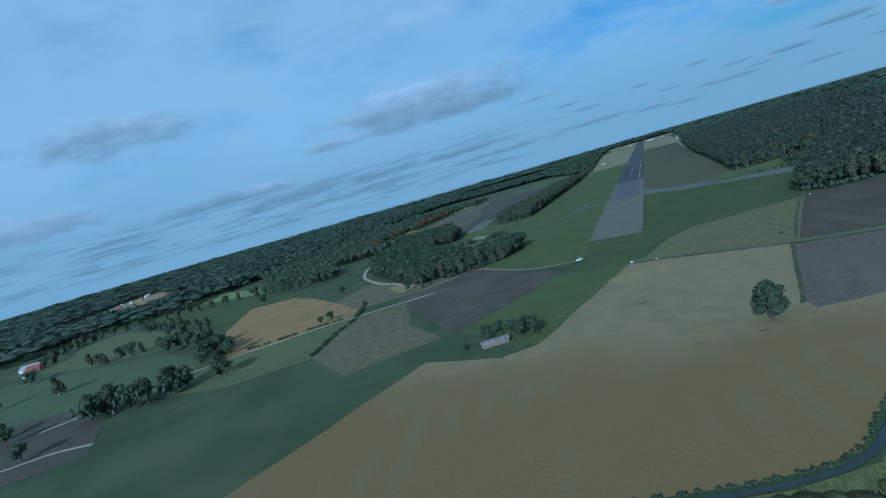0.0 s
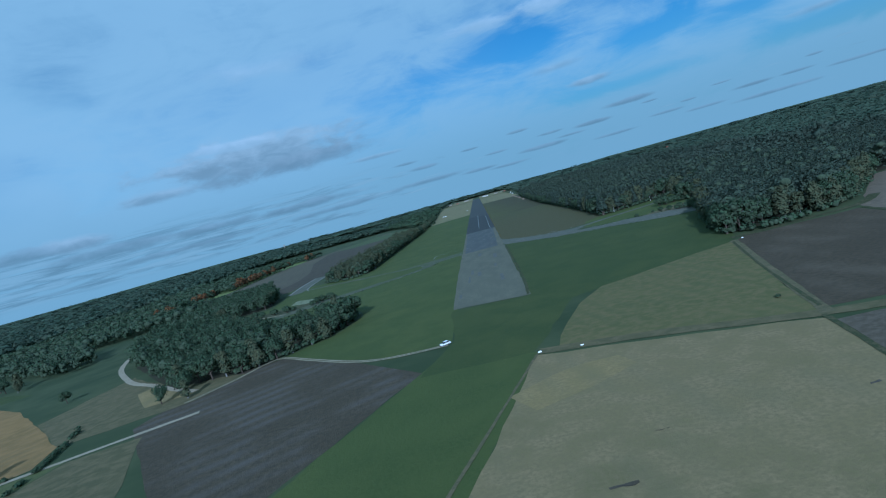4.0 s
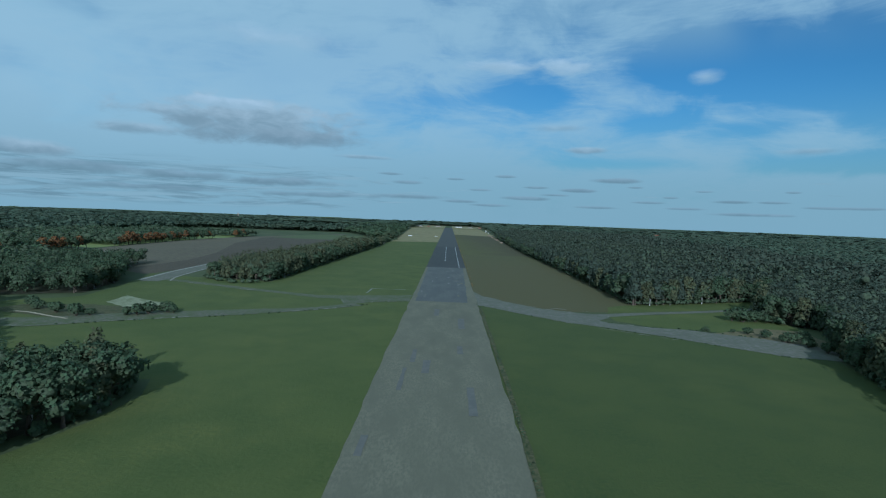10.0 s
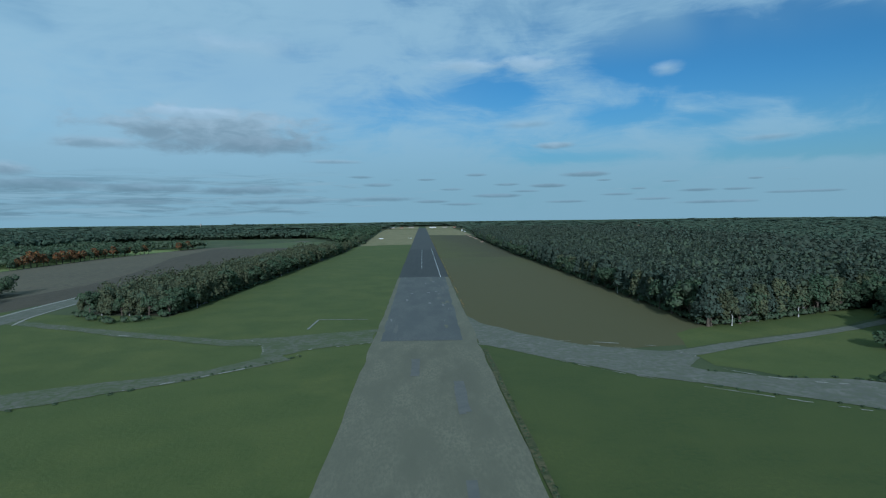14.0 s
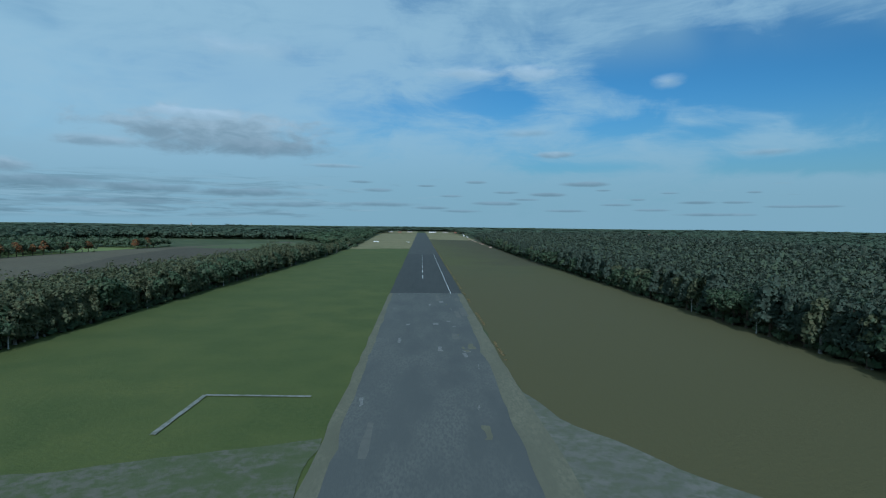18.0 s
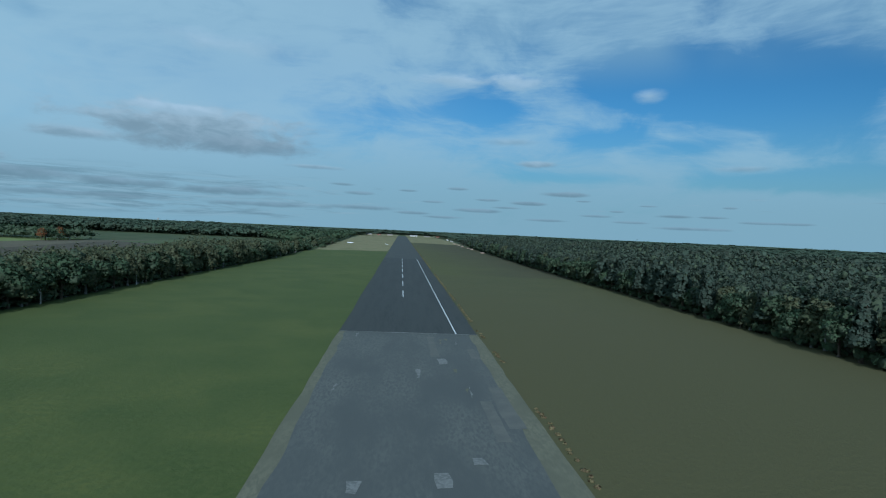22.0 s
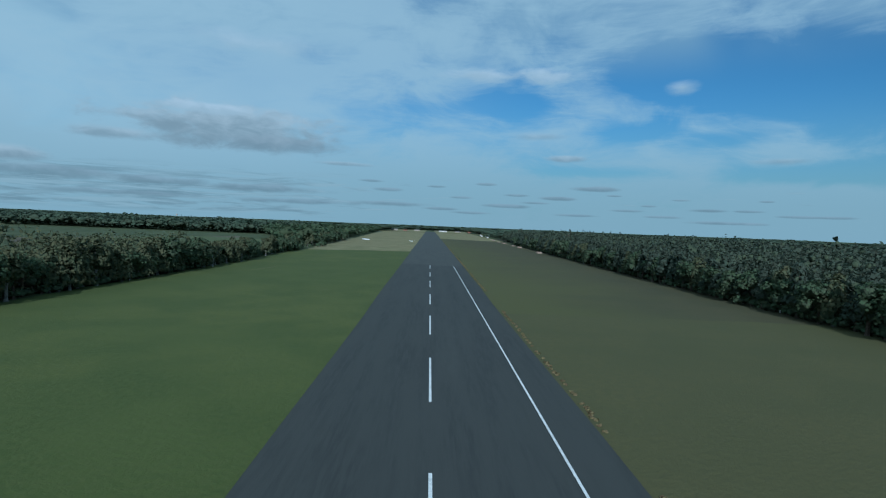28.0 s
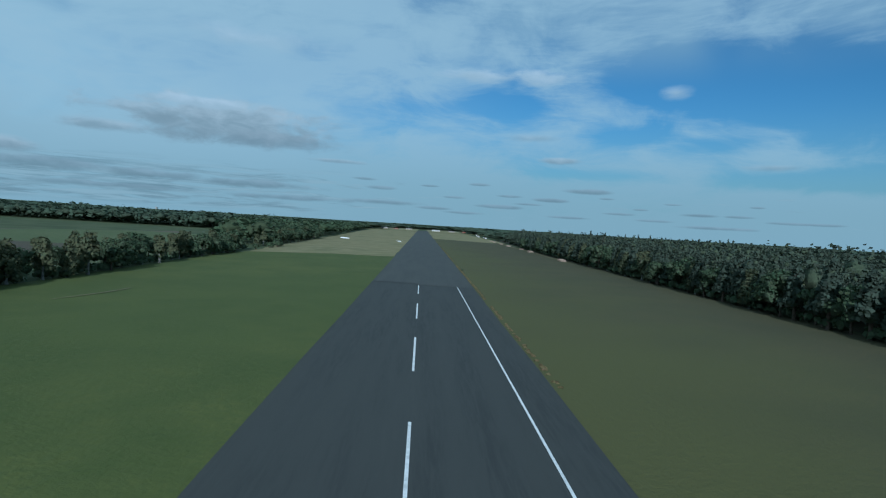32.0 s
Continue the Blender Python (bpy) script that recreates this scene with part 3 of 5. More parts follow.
# ---- the land ----
def build_ground():
    n, rings = 96, [0, 200, 500, 1000, 1700, 2500, 3300, 4000, 4500]
    bm = bmesh.new()
    mid = bm.verts.new((0, 300, 0))
    last = None
    for r in rings[1:]:
        cur = [bm.verts.new((r * math.cos(2 * math.pi * i / n), 300 + r * math.sin(2 * math.pi * i / n), 0)) for i in range(n)]
        for i in range(n):
            j = (i + 1) % n
            if last is None:
                bm.faces.new((mid, cur[i], cur[j]))
            else:
                bm.faces.new((last[i], cur[i], cur[j], last[j]))
        last = cur
    # the rim is raised to fit the horizon in the camera's view
    rim = [bm.verts.new((4700 * math.cos(2 * math.pi * i / n), 300 + 4700 * math.sin(2 * math.pi * i / n), 26 + 7 * noise.noise((i * 0.35, 0, 0)))) for i in range(n)]
    for i in range(n):
        j = (i + 1) % n
        bm.faces.new((last[i], rim[i], rim[j], last[j]))
    tagged(part("ground", bm, LAND), "flat green farmland reaching the horizon", "ground", kind="structure")


build_ground()
Z1, Z2, Z3, Z4, Z5 = 0.05, 0.10, 0.15, 0.20, 0.25

patch("airfield_grass_west", [(-15.1, -74.2), (-17.8, 1066), (-60, 1060), (-110, 1032), (-116, 1010), (-112.9, 873.1), (-117.7, 569.2), (-122.9, 297), (-187.2, 313), (-220.2, 323), (-202.4, 255), (-196, 204), (-226, 174), (-208, 146), (-186, 113), (-160, 82), (-138, 58), (-98, 54), (-82, 60), (-76, 45), (-77, 26), (-85, 2), (-95, -9), (-105, -22), (-84, -44), (-59, -66), (-40, -76)],
      Z1, GRASS_W, "mown green grass beside the runway", "grass", amp=1.2)
patch("airfield_grass_east", [(20.6, 225), (57.6, 210), (101.7, 217), (230.6, 294.9), (128.2, 255.2), (124.6, 572), (124.6, 692), (90, 704), (62, 690), (20.6, 700)], Z1, GRASS_E_DRY,
      "dull olive grass with brown patches beside the runway", "grass", amp=1.2)
patch("airfield_grass_north_east", [(20.6, 690), (124.6, 690), (124.6, 898.2), (137.2, 1424.9), (158.6, 3129.4), (20.6, 3129.4)], Z1 + 0.004, GRASS_E, "dull olive brown grass beside the asphalt runway", "grass", amp=1.2)
patch("airfield_grass_south", [(-25, -109), (13.6, -111.8), (36.5, -49.7), (115.7, -21.3), (124.4, -10.8), (145.7, 85.5), (157.3, 127.6), (109.7, 156.5), (52.5, 195), (19.6, 231), (19.6, -21.9), (-17.8, -14.4), (-15.1, -74.2)],
      Z1 + 0.01, GRASS_M, "deep green meadow before the runway", "grass", amp=1.0)
patch("grass_before_forest", [(92, 211), (115.7, 221), (150.4, 233.7), (188.2, 251.1), (226.4, 275.6), (230.6, 292.9), (178.6, 272.7), (118.8, 249), (98.2, 235)], Z1 + 0.02, GRASS_W, "green grass between the track and the forest", "grass", amp=1.5)
patch("grass_between_taxiways", [(90, 202), (90, 188), (104, 175), (126, 168), (146, 166), (162, 176), (178, 174), (182, 206), (194, 242), (188, 244), (150, 227), (115, 213)], Z1 + 0.015, GRASS_W, "green grass between two worn taxiways", "grass", amp=1.5)
patch("approach_strip", [(-63.5, -190.5), (-17.7, -227.5), (14.7, -112.6), (-23.1, -100.4)], Z1, GRASS_W, "narrow strip of short green crop", "field", amp=0.6)
patch("light_meadow", [(21, -113), (27, -90), (37, -63), (51, -44), (80, -33), (118, -20), (103, -78), (88, -139), (55, -124)], Z2, MEADOW, "pale mown meadow with faint wheel lines", "field", amp=0.8)
patch("stubble_field", [(-30.5, -235.9), (-17.7, -227.5), (13.7, -115.5), (56.4, -130.9), (86.4, -143.5), (69, -240), (44, -264), (2, -264), (-28, -246)], Z1 + 0.02, STUBBLE, "tan stubble field with pale worn patches", "field", amp=0.8)
patch("brown_stubble_field", [(-98, -326), (-67, -227), (-33, -236), (0.6, -253), (42, -254), (69, -230), (122, -216), (150, -236), (86, -281), (74, -297), (67, -308), (60, -319), (48, -326), (20, -331)], Z1, STUBBLE,
      "warm brown harvested field", "field", amp=1.2)
patch("pale_straw_patch", [(8, -158), (4, -146), (16, -134), (34, -134), (38, -142), (24, -150)], Z2, TANFIELD, "paler straw left on the stubble field", "field", amp=3.0)
for x, y, w in ((32, -181, 1.5), (20, -197, 2.6), (72, -182, 1.2), (57, -249, 1.6), (38, -252, 1.3)):
    patch("soil_clod_strip", [(x - w, y - 0.5), (x + w, y - 0.2), (x + w, y + 0.5), (x - w, y + 0.3)], Z2 + 0.02, PLOWED, "dark strip of clods on the stubble field", "soil", 1.0, 0.5)
patch("yellow_green_crop", [(-40, -338), (20, -335), (48, -330), (62, -323), (70, -310), (77, -298), (89, -283), (152, -238), (200, -260), (190, -420), (-60, -420)], Z1, SCRUB, "yellowish green rough growth beyond the ditch", "field")
patch("ploughed_field_south_east", [(87.6, -146.1), (72.4, -226.7), (74, -236), (125, -222), (194.3, -228.5), (180.8, -157.5)], Z1, PLOWED_SE, "dark ploughed field with wheel tracks", "field")
patch("ploughed_field_east", [(91.1, -135.3), (116.9, -23), (125, -14.7), (176.8, -18.6), (169.7, -88.3), (170, -144.3)], Z1 + 0.01, PLOWED_E, "dark ploughed field with faint stripes", "field")
patch("bare_field_far_east", [(172.7, -88.5), (180.5, -14.2), (241.5, 68.6), (425, 102.6), (439.1, -161.3), (172.9, -144.5)], Z1, BAREFIELD, "pale brown bare field by the forest", "field")
patch("ploughed_field_west", [(-59.4, -63.9), (-103.8, -22.7), (-135.1, -33.6), (-146, -82.4), (-95, -155), (-65.5, -190.7), (-25, -104.4)], Z1 + 0.01, PLOWED, "dark ploughed field with light furrows", "field", amp=0.6)
patch("harvested_field_north_west", [(-219.3, 323), (-300, 402), (-352, 465), (-408, 548), (-412, 660), (-416, 760), (-402, 920), (-388, 1000), (-330, 1180), (-270, 1330), (-212, 1200), (-172.9, 910.8), (-165, 483.3), (-200.9, 439.5)],
      Z1, PLOWED_N, "large harvested brown field behind the tree belt", "field", amp=1.5)
patch("pasture_behind_autumn_trees", [(-414, 560), (-470, 570), (-500, 800), (-470, 1050), (-400, 1060), (-404, 920), (-422, 770)], Z1, PASTURE, "sunlit yellow-green pasture", "field")
patch("pasture_beyond_belt", [(-180, 1010), (-219, 1002), (-300, 1000), (-345, 1020), (-330, 1180), (-290, 1262), (-200, 1250), (-176, 1150)], Z2 + 0.03, PASTUREDULL, "sunlit pasture beyond the harvested field", "field")
patch("pasture_far_west", [(-426.2, 1853.2), (-812.7, 1853.2), (-982.4, 2826.9), (-383.7, 2826.9)], Z1, GRASS_S, "green pasture among far woods", "field")
patch("dry_grass_north_west", [(-18.3, 1064), (-60, 1058), (-110, 1030), (-120, 1160), (-128, 1500), (-145.6, 1873), (-207.9, 3715), (-18.3, 3720)], Z1, DRYGRASS, "straw coloured dry grass at the runway's far part", "grass", amp=2.0)
patch("dry_grass_north_east", [(21.1, 1690), (60, 1650), (118, 1610), (146, 1640), (158.6, 3129.4), (215.2, 3717.5), (21.1, 3721)], Z1 + 0.02, DRYGRASS, "straw coloured dry grass near the runway's end", "grass", amp=2.0)


patch("pasture_north", [(-690, 170), (-625, 215), (-470, 150), (-345, 85), (-320, 70), (-385, 50), (-345, -45), (-420, 10), (-560, 62)], Z1, GRASS_M, "deep green pasture beyond the golden field", "field")
patch("pasture_pale_strip", [(-720, 262), (-650, 300), (-480, 205), (-462, 160), (-640, 222)], Z1 + 0.01, PASTURE, "pale mown strip before the far woods", "field")
patch("pasture_middle", [(-640, -55), (-665, 110), (-560, 55), (-425, 0), (-350, -62), (-400, -80), (-480, -86)], Z1, GRASS_S, "green pasture between two rows of trees", "field")
patch("pasture_south_west", [(-262, -152), (-345, -104), (-430, -98), (-620, -100), (-600, -215), (-390, -222), (-300, -232), (-246, -190)], Z1, PASTUREDULL, "dull green pasture with faint mown lines", "field")
patch("tan_field_west", [(-330, -55), (-384, 45), (-335, 53), (-285, 18), (-225, -38), (-182, -80), (-173, -103), (-190, -120), (-217, -136), (-246, -150), (-288, -108)], Z1 + 0.02, GOLDFIELD, "golden brown harvested field among trees", "field")
patch("bare_field_south_west", [(-302, -206), (-250, -238), (-212, -276), (-262, -325), (-430, -300), (-392, -226)], Z1 + 0.01, PLOWED_D, "grey bare field", "field")
patch("crop_field_west", [(-158, -101), (-190, -122), (-217, -139), (-248, -160), (-236, -214), (-190, -214), (-150, -190), (-166, -130)], Z1, GRASS_S, "green crop beside a sandy road", "field")
patch("fallow_field_west", [(-158, -104), (-134, -96), (-104, -158), (-72, -194), (-108, -228), (-150, -190), (-166, -130)], Z1 + 0.01, FALLOW, "olive brown fallow field beside the ploughed one", "field")
patch("rough_grass_by_wood", [(-181, -82), (-132, -62), (-118, -36), (-186, 0), (-222, 34), (-232, -30)], Z1 + 0.01, FALLOW, "rough yellowish grass by the wood", "field", amp=1.5)
patch("sand_clearing", [(-146, -34), (-140, -46), (-160, -52), (-186, -18), (-180, -10)], Z2, TANFIELD, "sandy yellow clearing by the wood", "field", amp=1.5)


def track(name, line, width, z, mat, label, amp=0.35, category="track"):
    pts = smooth_line(line, 10)
    if isinstance(width, list):
        width = [float(w) for w in np.interp(np.linspace(0, 1, len(pts)), np.linspace(0, 1, len(width)), width)]
    LAYER[0] += 1
    z += 0.0004 * LAYER[0]
    side = ribbon_points(pts, width)
    n = len(pts)
    bm = bmesh.new()
    vs = [bm.verts.new((x + amp * noise.noise((x * 0.5, y * 0.5, i)), y + amp * noise.noise((y * 0.4, x * 0.4, i + 9)), z)) for i, (x, y) in enumerate(side)]
    for i in range(n - 1):
        bm.faces.new((vs[i], vs[i + 1], vs[2 * n - 2 - i], vs[2 * n - 1 - i]))
    for f in bm.faces:
        f.normal_update()
        if f.normal.z < 0:
            f.normal_flip()
    return tagged(part(name, bm, mat), label, category, kind="structure")


track("ditch", [(-40, -334), (20, -333), (48, -328), (61, -321), (68.5, -309), (75.5, -297.5), (87.5, -282), (150, -237)], 1.6, Z3, DITCHWATER, "narrow dark ditch along the brown field", 0.3, "ditch")
track("sandy_track", [(-17.1, -76.5), (-41.2, -73.7), (-59.4, -63.9), (-83.7, -41.7), (-103.8, -22.7), (-112, -25), (-121, -43), (-135, -62)], 2.9, Z3, SANDGRASS, "grassy farm track along the ploughed field")
for off in (-0.75, 0.75):
    track("wheel_rut", [(-17.1, -76.5 + off), (-41.2, -73.7 + off), (-59.4 + off * 0.7, -63.9 + off * 0.7), (-83.7 + off * 0.7, -41.7 + off * 0.7), (-103.8 + off * 0.4, -22.7 + off), (-112, -25 + off), (-121 - off, -43), (-135 - off, -62)], 0.55, Z3 + 0.03, SANDTRACK, "pale sandy wheel rut of the farm track", 0.12)
track("sandy_road", [(-118, -82), (-150, -97), (-191, -118), (-215, -138), (-238, -153), (-262, -186), (-300, -240)], 3.2, Z3, SANDTRACK, "pale sandy road between fields")
track("sandy_road_south", [(-300, -305), (-265, -286), (-243, -271), (-222, -266)], 2.6, Z3, SANDTRACK, "pale sandy road beside the bare field")
track("pale_field_edge", [(-26, -228), (-6, -172), (14, -115)], 0.9, Z3, STRAWVERGE, "pale strip of straw along the stubble field", 0.3)
track("sandy_lane", [(-140, -44), (-160, -28), (-184, -6), (-218, 24), (-270, 95), (-306, 190), (-316, 290), (-306, 360), (-296, 396)], 3.6, Z3, SANDTRACK, "pale sandy lane round the wood")
track("grass_track", [(14.7, -112.6), (50.5, -123.5), (89.3, -139.8), (128.5, -148), (230.6, -166.8), (430.8, -196.7)], 5.5, Z3, FALLOW, "grassy track between two fields", 0.6)
track("ditch_line", [(87.3, -140.7), (79.9, -183.3), (72.4, -226.7)], 1.6, Z3, VERGE, "weedy line between two fields", 0.4)
track("field_edge_ditch", [(119, -19), (104, -78), (89, -140)], 3.4, Z3, STRAWVERGE, "straw and weeds along the ploughed field", 0.6)
track("field_edge_weeds", [(117.5, -22), (103.2, -77), (90.4, -134)], 1.1, Z3 + 0.03, VERGE, "dark weedy ditch line between meadow and ploughed field", 0.5)
track("field_edge_ditch_east", [(178.7, -17.7), (171.6, -87.7), (171, -144.3)], 2.0, Z3, VERGE, "weedy edge between two fields", 0.5)
track("field_headland", [(120.8, -11.7), (146, -12.6), (182.2, -9.8), (200.9, 6.4)], 5.0, Z3, VERGE, "weedy headland between the wood and the ploughed field", 0.8)
track("old_taxiway", [(-198, 277), (-201, 300), (-204, 340), (-207, 380), (-208, 412)], [12, 15, 16, 16, 15], Z3, TAXI, "old grey taxiway behind the tree belt", 0.6, "taxiway")
track("concrete_edge", [(-207, 282), (-209, 300), (-213, 340), (-216, 412)], [3.0, 2.2, 2.2, 2.0], Z3 + 0.02, PALECON, "pale concrete edge of the old taxiway", 0.4, "pavement")
track("concrete_edge_inner", [(-186, 282), (-192, 301), (-195, 322), (-198, 355), (-200, 410)], [1.0, 1.6, 1.4, 1.4, 1.2], Z3 + 0.02, PALECON, "pale broken concrete edge of the old taxiway", 0.4, "pavement")
track("farm_road", [(-296, 396), (-334, 455), (-376, 521)], 4, Z3, PALECON, "pale farm road at the field's edge", 0.4, "road")

# ---- pavements of the airfield ----
TAXI_E = patch("taxiway_east", [(20.6, 285), (25.6, 266), (43, 236), (58, 219), (76.2, 209), (88.5, 205), (89.4, 197), (81.7, 187), (85, 181), (101.9, 173), (117.8, 170.3), (148.1, 154.1), (169.5, 135.6), (156.8, 115.1), (137, 119.7), (125.4, 130.1), (112.7, 141.8), (98.5, 153.7), (81.9, 165.6), (62.9, 179.4), (43.4, 198.5), (24.4, 221), (20.6, 223)],
               Z3, TAXI, "worn grey taxiway with grass in its cracks", "taxiway", 4.0, 0.7)
track("taxiway_branch_east", [(74, 203), (88.5, 204), (115.3, 216), (150.2, 229), (188.1, 246.2), (226.4, 270.6)], [9, 8, 6, 5, 5], Z3 - 0.01, TAXI, "narrow worn track to the forest", 0.6, "taxiway")
TAXI_W = patch("taxiway_west", [(-18.3, 256), (-30, 252), (-50, 246), (-66, 240), (-58, 226), (-54, 210), (-66, 196), (-84, 187), (-97, 182), (-118, 172), (-140, 164), (-173, 142), (-212, 130), (-209, 114), (-166, 122), (-144, 137), (-121, 151), (-96, 165), (-68, 184), (-54, 196), (-43, 206), (-48, 213), (-40, 221), (-28, 226), (-18.3, 230)],
               Z3, TAXIGREEN, "worn grey taxiways meeting the runway", "taxiway", 4.0, 0.7)
TAXI_UP = patch("taxiway_overgrown", [(-58, 243), (-74, 240), (-98, 250), (-120, 260), (-146, 272), (-171, 284), (-196, 297), (-200, 290), (-171, 276), (-146, 264), (-122, 251), (-98, 242), (-76, 231), (-60, 228)],
                Z3 - 0.005, TAXIGREEN, "old taxiway overgrown with grass", "taxiway", 4.0, 0.8)
patch("pale_concrete_pad", [(-175, 212), (-144, 190), (-141, 176), (-156, 175), (-172, 187)], Z4, PADCON, "mossy cracked concrete pad in the grass", "pavement", 3.0, 0.9)
patch("rough_ground", [(-127, 170), (-150, 174), (-174, 180), (-204, 172), (-208, 154), (-186, 148), (-162, 143), (-142, 153)], Z2, VERGE, "brown weedy ground round the concrete pad", "ground", 4.0, 1.5)
track("sandy_scrape", [(-194, 154), (-185, 152), (-173, 146), (-161, 141)], 1.6, Z4, SANDTRACK, "pale sandy scrape beside the taxiway", 0.5, "soil")
patch("rough_ground_east", [(128, 164), (146, 172), (160, 182), (178, 176), (171.6, 139.6), (156, 132), (146, 152)], Z2, STRAWVERGE, "brown weedy ground beside the taxiway", "ground", 4.0, 1.5)
patch("ploughed_band", [(-223, 317), (-256, 341), (-250, 452), (-268, 560), (-326, 768), (-352, 980), (-300, 1240), (-212, 1200), (-172.9, 910.8), (-165, 483.3), (-200.9, 439.5)], Z2, PLOWED_D, "darker freshly ploughed band of the harvested field", "field", 9.0, 1.0)
# pale broken edges of the old concrete
EDGE_RNG = random.Random(31)
for root, line in ((TAXI_W, [(-144, 138), (-121, 152), (-96, 166), (-68, 185), (-54, 197)]), (TAXI_UP, [(-190, 288), (-171, 278), (-146, 266), (-122, 253), (-98, 244)]), (TAXI_W, [(-66, 239), (-58, 226), (-54, 211)]), (TAXI_W, [(-43, 207), (-40, 220), (-28, 225), (-19, 229)]),
                   (TAXI_E, [(43, 198), (62, 178), (80, 163), (97, 150), (112, 140), (130, 130)]), (TAXI_E, [(57, 219), (88, 203), (86, 190), (100, 172), (118, 164)]), (TAXI_E, [(30, 230), (59, 224), (88, 212)])):
    pts = smooth_line(line, 8)
    for k in range(len(pts) - 1):
        if EDGE_RNG.random() < 0.42:
            (x0, y0), (x1, y1) = pts[k], pts[k + 1]
            w = EDGE_RNG.uniform(0.3, 0.8)
            patch("broken_edge", [(x0, y0), (x1, y1), (x1, y1 + w), (x0, y0 + w)], Z3 + 0.03, PALECON, step=1.5, amp=0.4, parent=root)
for x0, y0, x1, y1 in ((-47.9, 258, -47.5, 281), (-47.5, 281, -24.8, 280)):
    track("white_line", [(x0, y0), ((x0 + x1) / 2, (y0 + y1) / 2), (x1, y1)], 1.0, Z4, LINECON, "worn white concrete line beside the runway", 0.15, "marking")


def build_runway():
    base = tagged(new("runway"), "long grey runway with white centre line", "runway", kind="structure")
    bm = bmesh.new()
    vs = [bm.verts.new((x, y, Z4)) for x, y in rough_outline([(-17.2, -12.3), (21.3, -22), (21.1, 60), (21.1, 466), (-18.3, 466), (-18.3, 60)], 6, 0.35, 5)]
    f = bm.faces.new(vs)
    f.normal_update()
    bmesh.ops.triangulate(bm, faces=[f])
    part("old_pavement", bm, CONCRETE, base, "worn pale concrete with patches")
    bm = bmesh.new()
    vs = [bm.verts.new((x, y, Z4 + 0.03)) for x, y in rough_outline([(-18.3, 465), (21.1, 465), (21.1, 3000), (-18.3, 3000)], 6, 0.3, 6)]
    f = bm.faces.new(vs)
    f.normal_update()
    bmesh.ops.triangulate(bm, faces=[f])
    part("asphalt", bm, ASPHALT, base, "smooth dark asphalt")
    # darker asphalt lane laid over the old pavement
    patch("asphalt_overlay", [(-15.5, 231), (-16.5, 465), (18.5, 465), (15.5, 231)], Z4 + 0.015, OVERLAY, "older dark asphalt layer", step=5, amp=0.5, parent=base)
    patch("asphalt_older", [(-18.2, 887), (-1, 887), (0, 881), (21, 881), (21, 2998), (-18.2, 2998)], Z4 + 0.042, ASPHALT_OLD, "greyer weathered asphalt", step=9, amp=0.25, parent=base)
    bm = bmesh.new()
    box(bm, -0.19, 0.19, 0, 27.0, 0, 0.02)
    dash = part("centreline_dash", bm, PAINT, base)
    for i in range(10):
        d = dash if i == 0 else new("centreline_dash", dash.data)
        d.parent = base
        d.location = (0, 552.0 + 50.2 * i, Z5 + 0.005)
    bm = bmesh.new()
    box(bm, 14.75, 15.07, 465.5, 880, Z5, Z5 + 0.02)
    part("side_line", bm, PAINT, base)
    rng = random.Random(7)
    for i in range(28):
        w, h = rng.uniform(0.4, 1.8), rng.uniform(1.5, 8)
        x, y = rng.choice((-12, -7, 3, 9, 11, 12, 13)) + rng.uniform(-2, 2), rng.uniform(240, 461)
        patch("worn_patch", [(x, y), (x + w, y + rng.uniform(-1, 1)), (x + w, y + h), (x, y + h)], Z5 + 0.004 * i / 34, WORNPAINT if i % 3 else CONCRETE, step=1.5, amp=0.6, parent=base)
    for i in range(16):
        x, y = rng.uniform(-16, 16), rng.uniform(0, 455)
        w, h = rng.uniform(1.2, 3), rng.uniform(6, 26)
        patch("repair_patch", [(x, y), (x + w, y), (x + w, y + h), (x, y + h)], Z5 - 0.03 + 0.001 * i, REPAIR, step=3, amp=0.25, parent=base)
    for y in (464.5, 886.0, 1120):
        patch("pavement_joint", [(-18, y), (-2, y + 0.2), (-2, y + 0.9), (-18, y + 0.8)] if y == 886.0 else [(-18, y), (21, y), (21, y + 0.7), (-18, y + 0.7)], Z5 + 0.006, WORNPAINT if y < 500 else SEALER, step=3, amp=0.2, parent=base)
    return base


OVERLAY = material("asphalt_worn", [(0.086, 0.089, 0.080), (0.069, 0.072, 0.067), (0.110, 0.111, 0.096), (0.078, 0.081, 0.074)], [0.015, 0.10, 2.5], 0.88, 0.2, 5.0, stretch=(1.0, 0.3, 1.0))
ASPHALT_OLD = material("asphalt_weathered", [(0.058, 0.060, 0.053), (0.067, 0.068, 0.060), (0.049, 0.051, 0.047), (0.061, 0.063, 0.056)], [0.02, 0.2, 2.0], 0.87, 0.15, 6.0, stretch=(1.0, 0.1, 1.0))
REPAIR = material("repair_asphalt", [(0.098, 0.098, 0.085), (0.118, 0.115, 0.098)], [0.3], 0.9, 0.2, 4.0)
SEALER = material("joint_sealer", [(0.03, 0.03, 0.032), (0.04, 0.04, 0.04)], [0.5], 0.8)
build_runway()
track("verge_east", [(20.2, -20.1), (22, 40.3), (22.2, 215.3)], 1.6, Z5 + 0.02, VERGE, "weedy dark verge along the runway's edge", 0.6, "verge")
track("earth_bank", [(117, 1110), (121, 1200), (124, 1300), (126, 1450), (129, 1600), (133, 1730)], [2.5, 3, 4, 4, 5, 5], Z3, STRAWVERGE, "pale strip of dry weeds before the forest", 0.8, "verge")
track("soil_scar", [(-88, 803), (-84.3, 818.2), (-83, 830)], 0.6, Z3, SOIL, "bare brown scar in the grass", 0.5, "soil")


